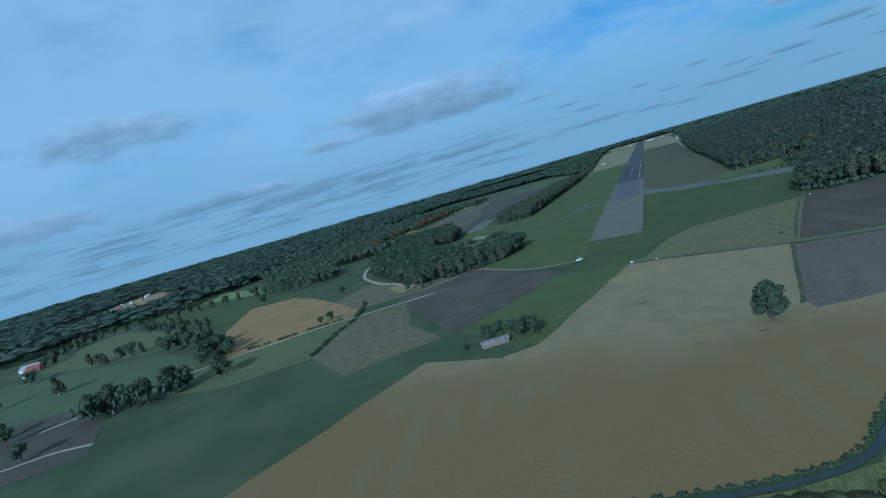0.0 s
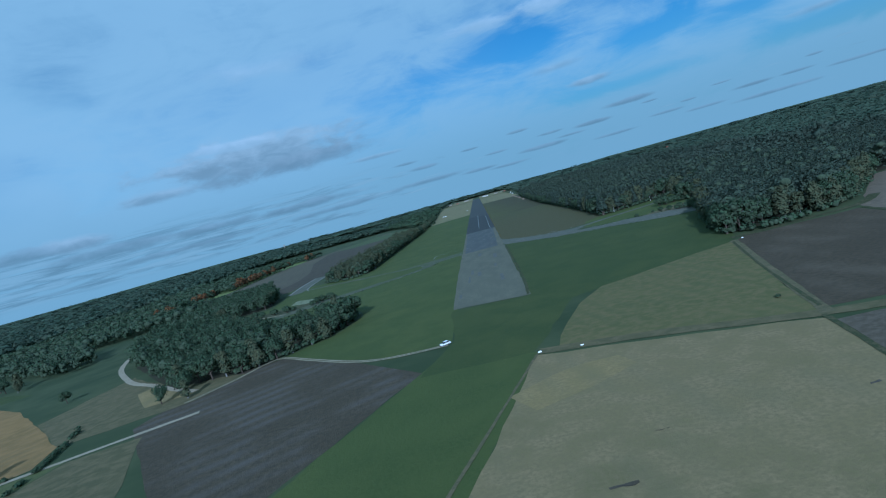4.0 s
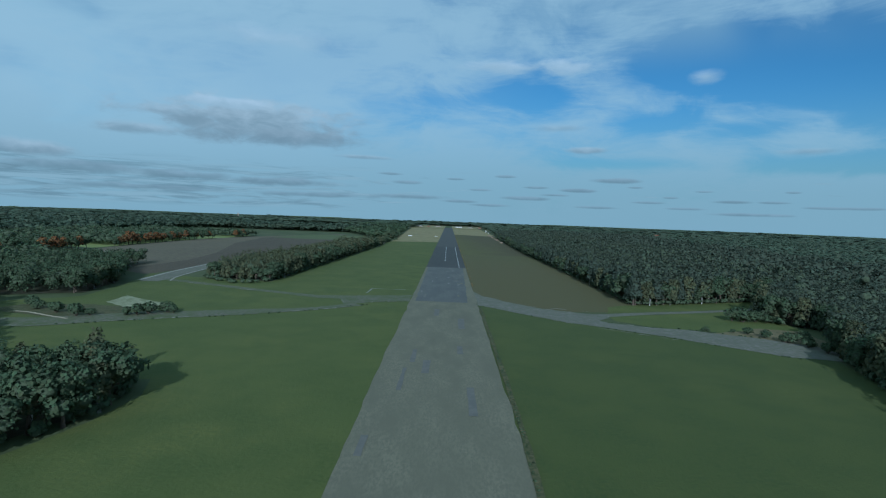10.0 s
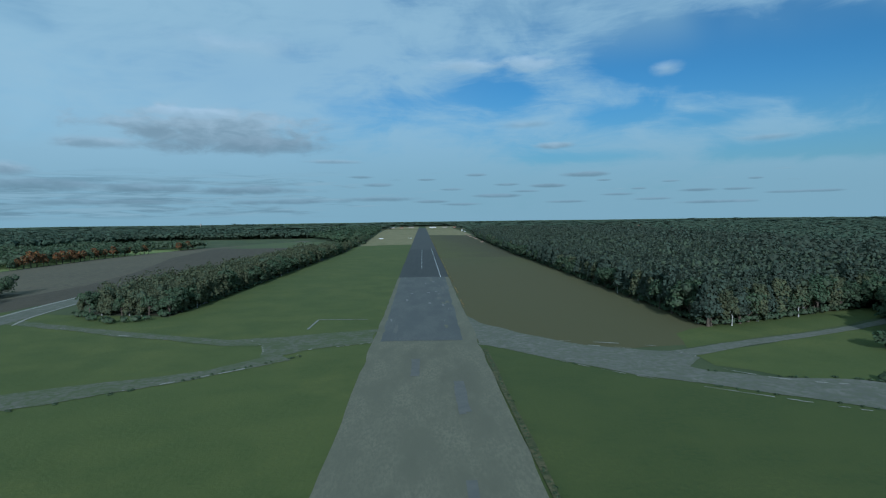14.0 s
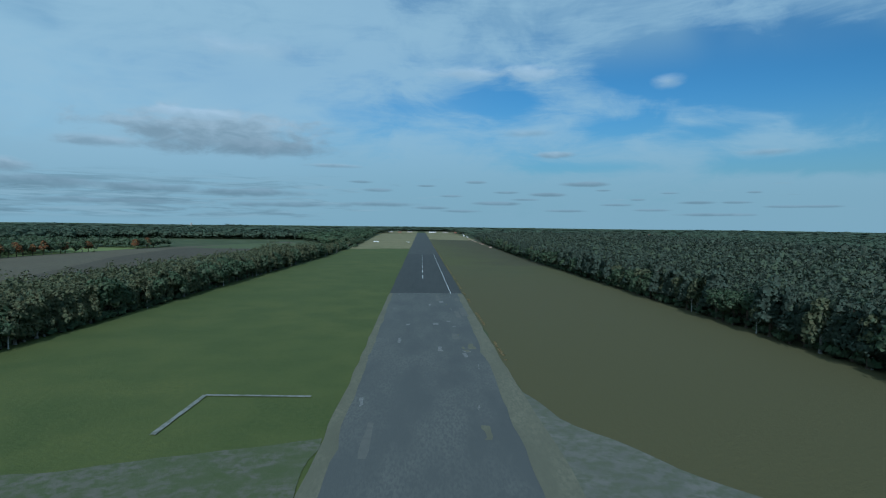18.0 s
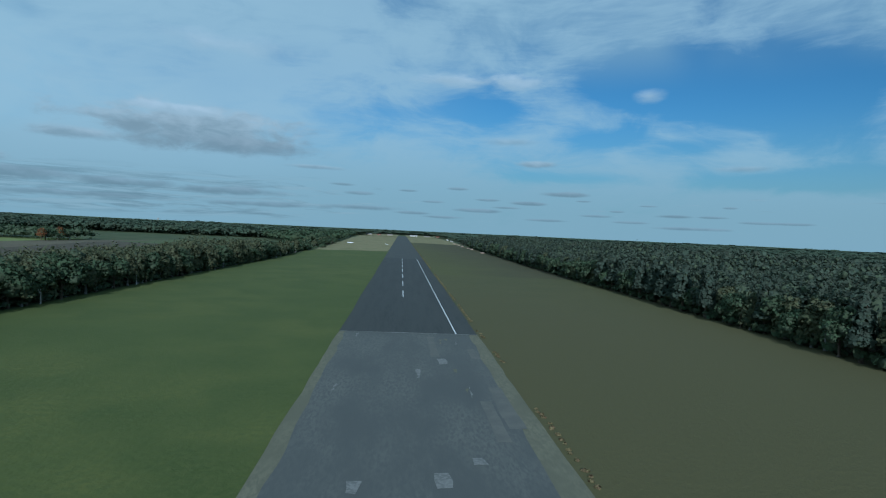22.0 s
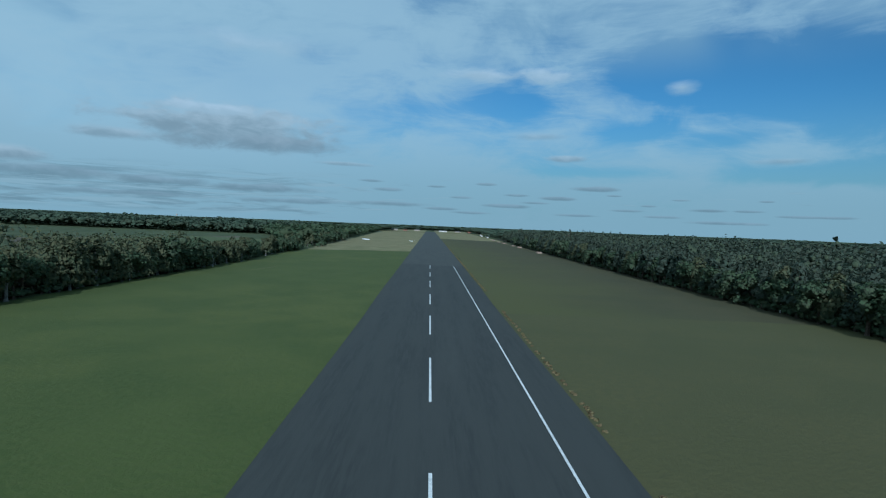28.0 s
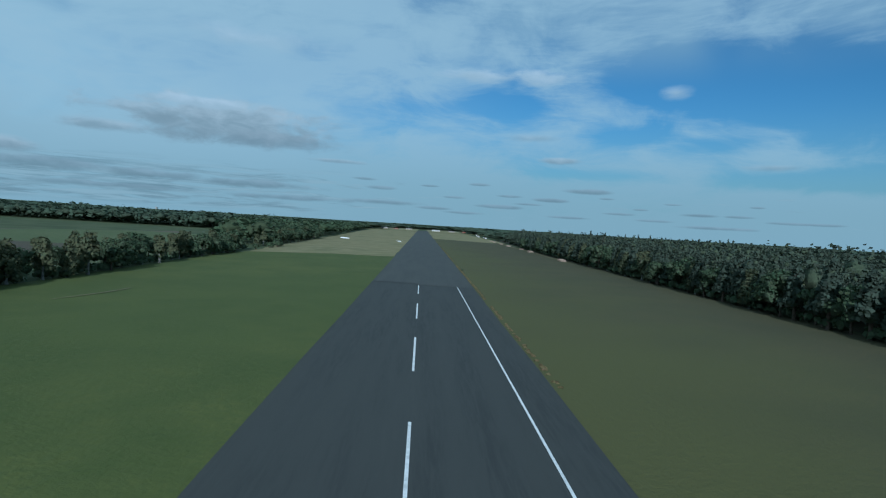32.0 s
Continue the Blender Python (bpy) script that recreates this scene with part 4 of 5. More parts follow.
# ---- trees ----
def cards(rng, lobes, n, size, droop=0.0, flat=0.0):
    """Leaf sprays on the outside of egg-shaped lobes: four-cornered, bent at random."""
    c = np.array([l[:3] for l in lobes])
    r = np.array([l[3:6] for l in lobes])
    w = (r[:, 0] * r[:, 2]) ** 1.0
    k = rng.choice(len(lobes), n, p=w / w.sum())
    d = rng.normal(size=(n, 3))
    d /= np.linalg.norm(d, axis=1)[:, None]
    d[:, 2] = np.where(d[:, 2] < -0.35, -d[:, 2], d[:, 2])
    depth = 0.72 + 0.34 * rng.random((n, 1)) ** 0.8
    p = c[k] + d * r[k] * depth
    nrm = d + rng.normal(size=(n, 3)) * 0.55
    nrm[:, 2] += 0.25 - droop
    nrm /= np.linalg.norm(nrm, axis=1)[:, None]
    t = np.cross(nrm, rng.normal(size=(n, 3)))
    t /= np.linalg.norm(t, axis=1)[:, None]
    b = np.cross(nrm, t)
    s = size * (0.6 + 0.8 * rng.random((n, 1)))
    j = 0.7 + 0.6 * rng.random((n, 4, 1))
    quad = np.stack([-t - b * 0.7, t - b * 0.7, t * 0.8 + b, -t * 0.8 + b], 1) * s[:, None, :] * j + p[:, None, :]
    quad[:, 2:] -= nrm[:, None, :] * s[:, None, :] * 0.35
    whole = p - (c * w[:, None]).sum(0) / w.sum()
    whole /= np.linalg.norm(whole, axis=1)[:, None] + 1e-6
    shade = 0.34 * d + 0.28 * whole + 0.60 * nrm + np.array((0.0, 0.0, 0.16))
    shade /= np.linalg.norm(shade, axis=1)[:, None]
    return quad.reshape(-1, 3), np.arange(n * 4).reshape(-1, 4), np.repeat(shade, 4, axis=0)


def blob(rng, lobe, rings=4, segs=7, full=0.68):
    """The uneven leafy body of one lobe of a crown."""
    vs, fs = [], []
    for i in range(rings + 1):
        a = math.pi * i / rings
        for j in range(segs):
            b = 2 * math.pi * (j + 0.5 * (i % 2)) / segs
            q = full * (0.80 + 0.36 * rng.random())
            vs.append((lobe[0] + lobe[3] * q * math.sin(a) * math.cos(b), lobe[1] + lobe[4] * q * math.sin(a) * math.sin(b), lobe[2] + lobe[5] * q * math.cos(a)))
    for i in range(rings):
        for j in range(segs):
            k = (j + 1) % segs
            fs.append((i * segs + j, (i + 1) * segs + j, (i + 1) * segs + k, i * segs + k))
    vs = np.array(vs)
    out = (vs - np.array(lobe[:3])) / np.array(lobe[3:6])
    out = out / (np.linalg.norm(out, axis=1)[:, None] + 1e-6) + rng.normal(size=out.shape) * 0.25
    return vs, np.array(fs), out / (np.linalg.norm(out, axis=1)[:, None] + 1e-6)


def lobes_for(kind, rng, h):
    if kind == "oak":
        out = [(0, 0, h * 0.62, h * 0.31, h * 0.31, h * 0.34)]
        for i in range(9):
            a, q = rng.random() * 6.28, 0.24 + 0.10 * rng.random()
            out.append((math.cos(a) * h * 0.26, math.sin(a) * h * 0.26, h * (0.30 + 0.5 * rng.random()), h * q * 0.75, h * q * 0.75, h * q * 0.66))
        return out
    if kind == "round":
        out = [(0, 0, h * 0.56, h * 0.30, h * 0.30, h * 0.40)]
        for i in range(14):
            a, z = rng.random() * 6.28, 0.24 + 0.62 * rng.random()
            q = 0.13 + 0.05 * rng.random()
            w = 0.27 * math.sqrt(max(0.15, 1 - ((z - 0.5) / 0.46) ** 2))
            out.append((math.cos(a) * h * w, math.sin(a) * h * w, h * z, h * q, h * q, h * q))
        return out
    if kind == "autumn":
        out = [(0, 0, h * 0.64, h * 0.21, h * 0.21, h * 0.33)]
        for i in range(9):
            a, z = rng.random() * 6.28, 0.36 + 0.5 * rng.random()
            q = 0.17 * (1.25 - z) + 0.05
            out.append((math.cos(a) * h * 0.16, math.sin(a) * h * 0.16, h * z, h * q, h * q, h * q))
        return out
    if kind == "tall":
        wide = 0.8
        out = [(0, 0, h * 0.54, h * 0.20 * wide, h * 0.20 * wide, h * 0.43)]
        for i in range(9):
            a, z = rng.random() * 6.28, 0.16 + 0.68 * rng.random()
            q = (0.17 * (1.25 - z) + 0.05) * wide
            out.append((math.cos(a) * h * 0.15 * wide, math.sin(a) * h * 0.15 * wide, h * z, h * q, h * q, h * q * 1.35))
        return out
    if kind == "birch":
        out = [(0, 0, h * 0.68, h * 0.13, h * 0.13, h * 0.30)]
        for i in range(7):
            a, z = rng.random() * 6.28, 0.42 + 0.5 * rng.random()
            q = 0.13 * (1.25 - z) + 0.03
            out.append((math.cos(a) * h * 0.11, math.sin(a) * h * 0.11, h * z, h * q, h * q, h * q * 1.5))
        return out
    if kind == "spruce":
        out = []
        for i in range(8):
            z = 0.14 + 0.80 * i / 7
            q = 0.17 * (1.0 - z) + 0.018
            out.append((0, 0, h * z, h * q, h * q, h * 0.125))
        return out
    if kind == "pine":
        out = []
        for i in range(7):
            z = 0.30 + 0.62 * i / 6
            q = 0.25 * (1.05 - z) + 0.045
            a = rng.random() * 6.28
            out.append((math.cos(a) * h * 0.07 * (1.2 - z), math.sin(a) * h * 0.07 * (1.2 - z), h * z, h * q, h * q, h * (0.15 - 0.05 * z)))
        return out
    out = [(0, 0, h * 0.45, h * 0.5, h * 0.5, h * 0.5)]
    for i in range(5):
        a = rng.random() * 6.28
        out.append((math.cos(a) * h * 0.35, math.sin(a) * h * 0.35, h * (0.3 + 0.3 * rng.random()), h * 0.32, h * 0.32, h * 0.32))
    return out


def limb(bm, a, b, r0, r1, segs=6):
    a, b = Vector(a), Vector(b)
    q = (b - a).to_track_quat("Z", "Y").to_matrix()
    lo = [bm.verts.new(a + q @ Vector((r0 * math.cos(2 * math.pi * i / segs), r0 * math.sin(2 * math.pi * i / segs), 0))) for i in range(segs)]
    hi = [bm.verts.new(b + q @ Vector((r1 * math.cos(2 * math.pi * i / segs), r1 * math.sin(2 * math.pi * i / segs), 0))) for i in range(segs)]
    for i in range(segs):
        bm.faces.new((lo[i], lo[(i + 1) % segs], hi[(i + 1) % segs], hi[i]))
    bm.faces.new(hi)


def make_tree(kind, seed, h, leaf, bark, name, label, category, group, n=850, size=0.025):
    rng = np.random.default_rng(seed)
    lobes = lobes_for(kind, rng, h)
    root = thing(name, (0, 0, 0), 0, label, category, group)
    bm = bmesh.new()
    if kind != "bush":
        r = h * (0.028 if kind != "birch" else 0.015)
        top = (h * 0.02 * rng.normal(), h * 0.02 * rng.normal(), h * (0.55 if kind not in ("pine", "spruce") else 0.9))
        limb(bm, (0, 0, -0.3), (0, 0, h * 0.05), r * 1.7, r * 1.1, 8)
        limb(bm, (0, 0, h * 0.05), top, r * 1.1, r * 0.45, 8)
        for l in lobes[1:7]:
            limb(bm, (0, 0, max(h * 0.18, l[2] * 0.55)), (l[0], l[1], l[2]), r * 0.42, r * 0.14, 5)
    else:
        for l in lobes[1:]:
            limb(bm, (0, 0, -0.1), (l[0], l[1], l[2]), h * 0.03, h * 0.01, 5)
    part("trunk", bm, bark, root)
    v, f, q = cards(rng, lobes, n, h * (size if kind != "bush" else 0.05), 0.2 if kind in ("pine", "spruce") else 0.0)
    mats = np.zeros(len(f), dtype=int)
    for l in lobes:
        bv, bf, bq = blob(rng, l, 4, 7, 0.58)
        q = np.concatenate([q, bq])
        f = np.concatenate([f, bf + len(v)])
        v = np.concatenate([v, bv])
        mats = np.concatenate([mats, np.ones(len(bf), dtype=int)])
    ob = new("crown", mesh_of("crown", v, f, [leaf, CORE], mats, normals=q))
    ob.parent = root
    return root


OAKS = "broadleaf trees along the wood's edge"
PINES = "pines along the forest's edge"
BIRCHES = "slender trees of the tree belt"
AUTUMN = "autumn trees in a row"
PROTO = {
    "oak": [make_tree("oak", 11 + i, 13, LEAF_OAK, BARK, "broadleaf_tree", "dark green broadleaf tree at the wood's edge", "tree", OAKS) for i in range(4)],
    "tall": [make_tree("tall", 31 + i, 14, LEAF_BIRCH, BIRCHBARK, "slender_tree", "slender yellow-green tree in a belt", "tree", BIRCHES) for i in range(4)],
    "pine": [make_tree("pine", 51 + i, 16, LEAF_PINE, BARK, "pine_tree", "dark green pine at the forest's edge", "tree", PINES, 850) for i in range(4)],
    "autumn": [make_tree("autumn", 71 + i, 14, LEAF_AUTUMN, BARK, "autumn_tree", "orange-red autumn tree in a row", "tree", AUTUMN) for i in range(3)],
    "birch": [make_tree("birch", 81 + i, 13, LEAF_BIRCH, WHITEBARK, "birch_tree", "birch with a white stem before the wood", "tree", "birches before the woods", 520) for i in range(3)],
    "spruce": [make_tree("spruce", 61 + i, 25, LEAF_PINE, BARK, "spruce_tree", "tall pointed dark spruce above the forest", "tree", "spruces above the forest", 260) for i in range(3)],
    "bush": [make_tree("bush", 91 + i, 3.2, LEAF_OAK, BARK, "bush", "dark green bush in the grass", "bush", "bushes in the grass", 420) for i in range(3)],
}
used = set()
TREE_RNG = random.Random(5)


def plant(kind, x, y, size=1.0, label="", z=0.0):
    """One tree; the first of each pattern is planted itself, the others are copies."""
    i = TREE_RNG.randrange(len(PROTO[kind]))
    src = PROTO[kind][i]
    m = pose(x, y, z, 0, 0, TREE_RNG.uniform(0, 360))
    if (kind, i) not in used:
        used.add((kind, i))
        src.matrix_basis = m
        ob = src
    else:
        ob = copy_thing(src, m)
    s = size * TREE_RNG.uniform(0.85, 1.15)
    ob.scale = (s * TREE_RNG.uniform(0.9, 1.12), s * TREE_RNG.uniform(0.9, 1.12), s)
    if label:
        tagged(ob, label)
    return ob


def plant_line(kinds, line, gap, size, depth=4.0):
    acc = 0.0
    for i in range(len(line) - 1):
        (x0, y0), (x1, y1) = line[i], line[i + 1]
        d = math.hypot(x1 - x0, y1 - y0)
        while acc < d:
            s = acc / d
            plant(TREE_RNG.choice(kinds), x0 + (x1 - x0) * s + TREE_RNG.uniform(-depth, depth) * 0.5, y0 + (y1 - y0) * s + TREE_RNG.uniform(-depth, depth) * 0.5, size * TREE_RNG.uniform(0.85, 1.15))
            acc += gap * TREE_RNG.uniform(0.75, 1.25)
        acc -= d


def forest(name, polys, spacing, kinds, h, n_cards, label, mats, seed, holes=(), mixscale=0.01, size=0.05, lift=None, core=(3, 6), bodies=3, full=0.76):
    """Joined trees: too many to count."""
    rng = np.random.default_rng(seed)
    protos = []
    for k in kinds:
        for i in range(5):
            lb = lobes_for(k, rng, 1.0)
            v, f, q = cards(rng, lb, n_cards, size, 0.0)
            m = np.zeros(len(f), dtype=int)
            # bodies of the leafier crowns get CORE, the painted inner shade
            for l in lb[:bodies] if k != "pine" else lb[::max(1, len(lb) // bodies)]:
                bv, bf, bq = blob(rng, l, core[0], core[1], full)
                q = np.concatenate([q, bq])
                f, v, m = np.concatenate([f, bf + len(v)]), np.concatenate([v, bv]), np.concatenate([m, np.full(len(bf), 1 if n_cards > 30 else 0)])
            protos.append((v, f, m, q))
    V, F, M, Q, base = [], [], [], [], 0
    for poly in polys:
        p = np.array(poly)
        gx, gy = np.meshgrid(np.arange(p[:, 0].min(), p[:, 0].max(), spacing), np.arange(p[:, 1].min(), p[:, 1].max(), spacing))
        px = gx.ravel() + rng.uniform(-0.48, 0.48, gx.size) * spacing
        py = gy.ravel() + rng.uniform(-0.48, 0.48, gx.size) * spacing
        ok = inside(px, py, poly)
        for hole in holes:
            ok &= ~inside(px, py, hole)
        for x, y in zip(px[ok], py[ok]):
            v, f, m, q = protos[rng.integers(len(protos))]
            big = noise.noise((x * mixscale, y * mixscale, seed))
            s = h * (1.0 + 0.15 * rng.normal() + 0.18 * big)
            a = rng.random() * 6.28
            ca, sa = math.cos(a), math.sin(a)
            w = s * rng.uniform(0.9, 1.2) * (spacing / 6.5 if spacing > 8 else 1.0)
            zz = lift(x, y) if lift else 0.0
            V.append(np.stack([(v[:, 0] * ca - v[:, 1] * sa) * w + x, (v[:, 0] * sa + v[:, 1] * ca) * w + y, v[:, 2] * s + zz], 1))
            Q.append(np.stack([q[:, 0] * ca - q[:, 1] * sa, q[:, 0] * sa + q[:, 1] * ca, q[:, 2]], 1))
            F.append(f + base)
            M.append(m)
            base += len(v)
    ob = new(name, mesh_of(name, np.concatenate(V), np.concatenate(F), mats, np.concatenate(M), normals=np.concatenate(Q)))
    return tagged(ob, label, "forest", kind="stuff")


# ---- woods ----
EAST_EDGE = [(117.7, 247), (120.5, 382.2), (121, 572), (120.5, 742.1), (122.5, 898.2), (128.5, 1113.6), (136.5, 1424.9)]
EAST = [(120.9, 251), (228.6, 294.7), (436.2, 303.9), (626.7, 1873), (152, 1873), (142.7, 1424.9), (133.8, 1113.6), (128.2, 898.2), (126.6, 742.1), (126.5, 572), (124.3, 382.4)]
SOUTH_EAST = [(127, 0.3), (181.5, 1.8), (241.5, 73.6), (436.2, 107.1), (436.2, 303.9), (236.5, 291.2), (174.1, 209.4), (194.5, 174.8), (169.8, 143.7), (147.8, 87.6)]
BELT = [(-124.9, 302), (-170.7, 311), (-165, 483.3), (-157.6, 742.1), (-137.2, 824.2), (-113.7, 824.2), (-121.6, 569.1)]
WOOD_S = [(-86, 56), (-82, 30), (-90, 4), (-100, -8), (-108, -18), (-124, -30), (-160, -26), (-200, 18), (-262, 95), (-302, 185), (-240, 192), (-228, 172), (-212, 148), (-190, 115), (-165, 82), (-142, 54), (-120, 48), (-98, 50)]
WOOD_N = [(-202, 216), (-214, 270), (-245, 322), (-266, 402), (-322, 392), (-316, 290), (-302, 190), (-240, 196)]
for poly, nm in ((EAST, "forest_floor_east"), (SOUTH_EAST, "forest_floor_south_east"), (BELT, "forest_floor_belt"), (WOOD_S, "forest_floor_west"), (WOOD_N, "forest_floor_north_west")):
    patch(nm, poly, Z2, FLOOR, "dark leaf litter under trees", "ground", 12, 1.5)
EAST_FRONT = [(120.9, 251), (190.7, 279.8), (176.7, 675.1), (174.4, 898.2), (186.7, 1424.9), (196.6, 1682.8), (149.8, 1682.8), (142.7, 1424.9), (133.8, 1113.6), (128.2, 898.2), (126.6, 742.1), (126.5, 572), (124.3, 382.4)]
EAST_MID = [(190.7, 279.8), (228.6, 294.7), (300.1, 298.6), (335.7, 1873), (201.4, 1873), (186.7, 1424.9), (174.4, 898.2), (176.7, 675.1)]
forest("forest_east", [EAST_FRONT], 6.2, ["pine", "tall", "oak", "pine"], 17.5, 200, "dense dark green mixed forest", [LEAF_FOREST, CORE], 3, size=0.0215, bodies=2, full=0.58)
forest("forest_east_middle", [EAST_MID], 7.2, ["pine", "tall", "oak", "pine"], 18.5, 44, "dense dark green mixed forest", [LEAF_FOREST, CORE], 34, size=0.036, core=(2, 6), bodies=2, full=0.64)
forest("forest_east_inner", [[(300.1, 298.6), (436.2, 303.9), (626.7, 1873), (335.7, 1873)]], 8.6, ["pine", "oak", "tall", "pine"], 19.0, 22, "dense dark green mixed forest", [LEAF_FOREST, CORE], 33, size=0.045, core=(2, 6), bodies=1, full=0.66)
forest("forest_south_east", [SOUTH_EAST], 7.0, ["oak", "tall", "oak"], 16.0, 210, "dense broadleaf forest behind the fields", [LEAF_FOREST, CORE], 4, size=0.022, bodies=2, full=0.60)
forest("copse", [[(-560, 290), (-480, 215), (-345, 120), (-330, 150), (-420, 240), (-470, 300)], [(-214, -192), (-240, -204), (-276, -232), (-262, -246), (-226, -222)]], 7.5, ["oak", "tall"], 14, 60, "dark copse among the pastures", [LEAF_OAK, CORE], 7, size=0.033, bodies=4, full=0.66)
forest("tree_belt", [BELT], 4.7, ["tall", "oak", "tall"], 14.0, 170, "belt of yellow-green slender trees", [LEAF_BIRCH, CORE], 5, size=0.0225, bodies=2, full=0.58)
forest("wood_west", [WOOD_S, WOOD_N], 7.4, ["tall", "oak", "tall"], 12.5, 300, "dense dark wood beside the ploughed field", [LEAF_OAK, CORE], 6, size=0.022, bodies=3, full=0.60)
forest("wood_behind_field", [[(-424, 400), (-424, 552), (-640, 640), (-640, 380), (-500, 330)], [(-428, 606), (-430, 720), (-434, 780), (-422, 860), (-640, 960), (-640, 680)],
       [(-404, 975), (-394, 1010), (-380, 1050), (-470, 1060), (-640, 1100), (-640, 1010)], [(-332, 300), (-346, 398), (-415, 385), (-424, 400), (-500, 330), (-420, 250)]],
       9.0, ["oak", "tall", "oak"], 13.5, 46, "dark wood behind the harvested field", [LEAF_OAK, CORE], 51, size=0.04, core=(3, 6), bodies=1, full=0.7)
FARFIELDS = [
    [(-425, 480), (-505, 800), (-475, 1055), (-390, 1060), (-270, 1350), (-170, 1200), (-170, 470)],
    [(-154.4, 910.8), (-210, 3725), (218.5, 3725), (142.3, 910.8)],
    [(-809.3, 1833.7), (-341.6, 1833.7), (-383.7, 2826.9), (-982.4, 2826.9)],
    [(-738.3, -436.6), (-133.4, -412.4), (-148.9, 143.2), (-436.2, 215.8), (-760.7, 155)],
    [(438.9, -394.5), (425, 99.7), (145.9, 90.8), (169.5, -396.1)],
    [(700, 2100), (1100, 2150), (1080, 2500), (690, 2450)], [(900, 1100), (1250, 1120), (1200, 1300), (880, 1260)],
    [(-1500, 1700), (-1000, 1750), (-1040, 2000), (-1500, 1960)], [(-400, 2600), (300, 2600), (320, 2750), (-380, 2760)],
    [(-1250, 300), (-850, 340), (-900, 560), (-1130, 640), (-1420, 860), (-1460, 800), (-1300, 500)], [(-1600, -100), (-1000, -60), (-1050, 180), (-1600, 150)],
]
for i, poly in enumerate(FARFIELDS[5:]):
    patch("far_field", poly, Z1, (MEADOW, TANFIELD, GRASS_S)[i % 3], "far field among woods", "field", 40, 4)
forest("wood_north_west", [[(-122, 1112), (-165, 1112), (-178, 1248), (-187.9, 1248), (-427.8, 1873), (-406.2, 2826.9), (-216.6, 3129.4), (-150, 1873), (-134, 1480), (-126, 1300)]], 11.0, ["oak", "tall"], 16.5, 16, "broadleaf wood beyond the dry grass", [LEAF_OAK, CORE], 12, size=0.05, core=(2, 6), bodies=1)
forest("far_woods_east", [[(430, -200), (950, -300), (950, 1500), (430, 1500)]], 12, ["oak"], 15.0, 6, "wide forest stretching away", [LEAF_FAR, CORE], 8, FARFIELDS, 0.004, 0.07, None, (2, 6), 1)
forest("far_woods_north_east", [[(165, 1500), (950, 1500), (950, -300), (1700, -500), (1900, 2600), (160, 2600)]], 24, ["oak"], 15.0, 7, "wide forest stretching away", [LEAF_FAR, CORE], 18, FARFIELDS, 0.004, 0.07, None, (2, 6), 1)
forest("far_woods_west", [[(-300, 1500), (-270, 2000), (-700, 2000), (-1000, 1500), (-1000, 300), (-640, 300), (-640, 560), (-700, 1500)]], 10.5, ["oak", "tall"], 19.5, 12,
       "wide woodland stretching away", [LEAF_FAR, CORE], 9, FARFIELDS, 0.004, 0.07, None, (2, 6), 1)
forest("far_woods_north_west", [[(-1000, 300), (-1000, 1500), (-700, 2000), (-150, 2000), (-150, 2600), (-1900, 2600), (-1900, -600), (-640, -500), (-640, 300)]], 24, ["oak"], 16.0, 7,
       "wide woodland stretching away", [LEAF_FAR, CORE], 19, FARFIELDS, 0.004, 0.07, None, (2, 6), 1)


def rise(x, y):
    r = math.hypot(x, y - 300)
    return max(0.0, (r - 4000) / 700) * 12


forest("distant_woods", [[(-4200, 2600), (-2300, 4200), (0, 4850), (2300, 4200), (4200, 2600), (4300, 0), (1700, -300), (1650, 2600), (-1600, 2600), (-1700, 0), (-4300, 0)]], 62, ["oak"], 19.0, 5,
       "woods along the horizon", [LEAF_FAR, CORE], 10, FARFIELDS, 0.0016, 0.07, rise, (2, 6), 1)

# single trees along the edges
plant_line(["pine", "oak", "pine", "tall"], EAST_EDGE, 6.6, 1.12, 3)
plant_line(["oak", "tall"], [(226.6, 291.6), (177.1, 209.6), (196.5, 174.8), (173.8, 145.6), (148.8, 89.7), (126, 0.4), (179.5, 0.8), (242.5, 69.6)], 6.5, 1.1, 4)
plant_line(["tall", "tall", "oak"], [(-123.9, 301), (-119.6, 569.2), (-113.7, 824.2)], 4.4, 1.04, 3)
plant_line(["tall", "tall", "oak"], [(-114.2, 831.4), (-117.7, 949.4), (-118.8, 1043.2)], 8.0, 0.92, 8)
plant_line(["tall", "oak"], [(-122.4, 836.3), (-130.8, 989)], 13, 0.8, 10)
plant_line(["oak", "tall"], [(-120, 1095), (-122, 1220), (-126, 1360)], 9, 0.85, 6)
plant_line(["tall", "oak"], [(-171.6, 309), (-129.7, 301)], 6.0, 0.8, 3)
plant_line(["oak", "oak", "tall"], [(-82, 48), (-80, 28), (-88, 3), (-98, -9), (-108, -20), (-124, -32), (-160, -28)], 8.0, 1.0, 4)
plant_line(["oak", "oak", "tall"], [(-94, 54), (-120, 51), (-142, 58), (-165, 86), (-190, 118), (-212, 150), (-228, 174)], 9.0, 0.95, 4)
plant_line(["oak", "oak", "tall"], [(-206, 212), (-214, 268), (-245, 321)], 7.0, 1.0, 4)
plant_line(["autumn", "autumn", "oak", "oak"], [(-416, 386), (-412, 430), (-413, 552)], 10, 1.15, 3)
plant_line(["autumn", "oak", "autumn", "oak"], [(-416, 606), (-420, 780), (-408, 880)], 11, 1.1, 3)
plant_line(["oak", "oak", "autumn"], [(-398, 960), (-386, 1004)], 9, 1.15, 6)
plant_line(["oak", "oak", "tall"], [(-248, -148), (-282, -124), (-330, -92), (-360, -84)], 8.5, 1.0, 9)
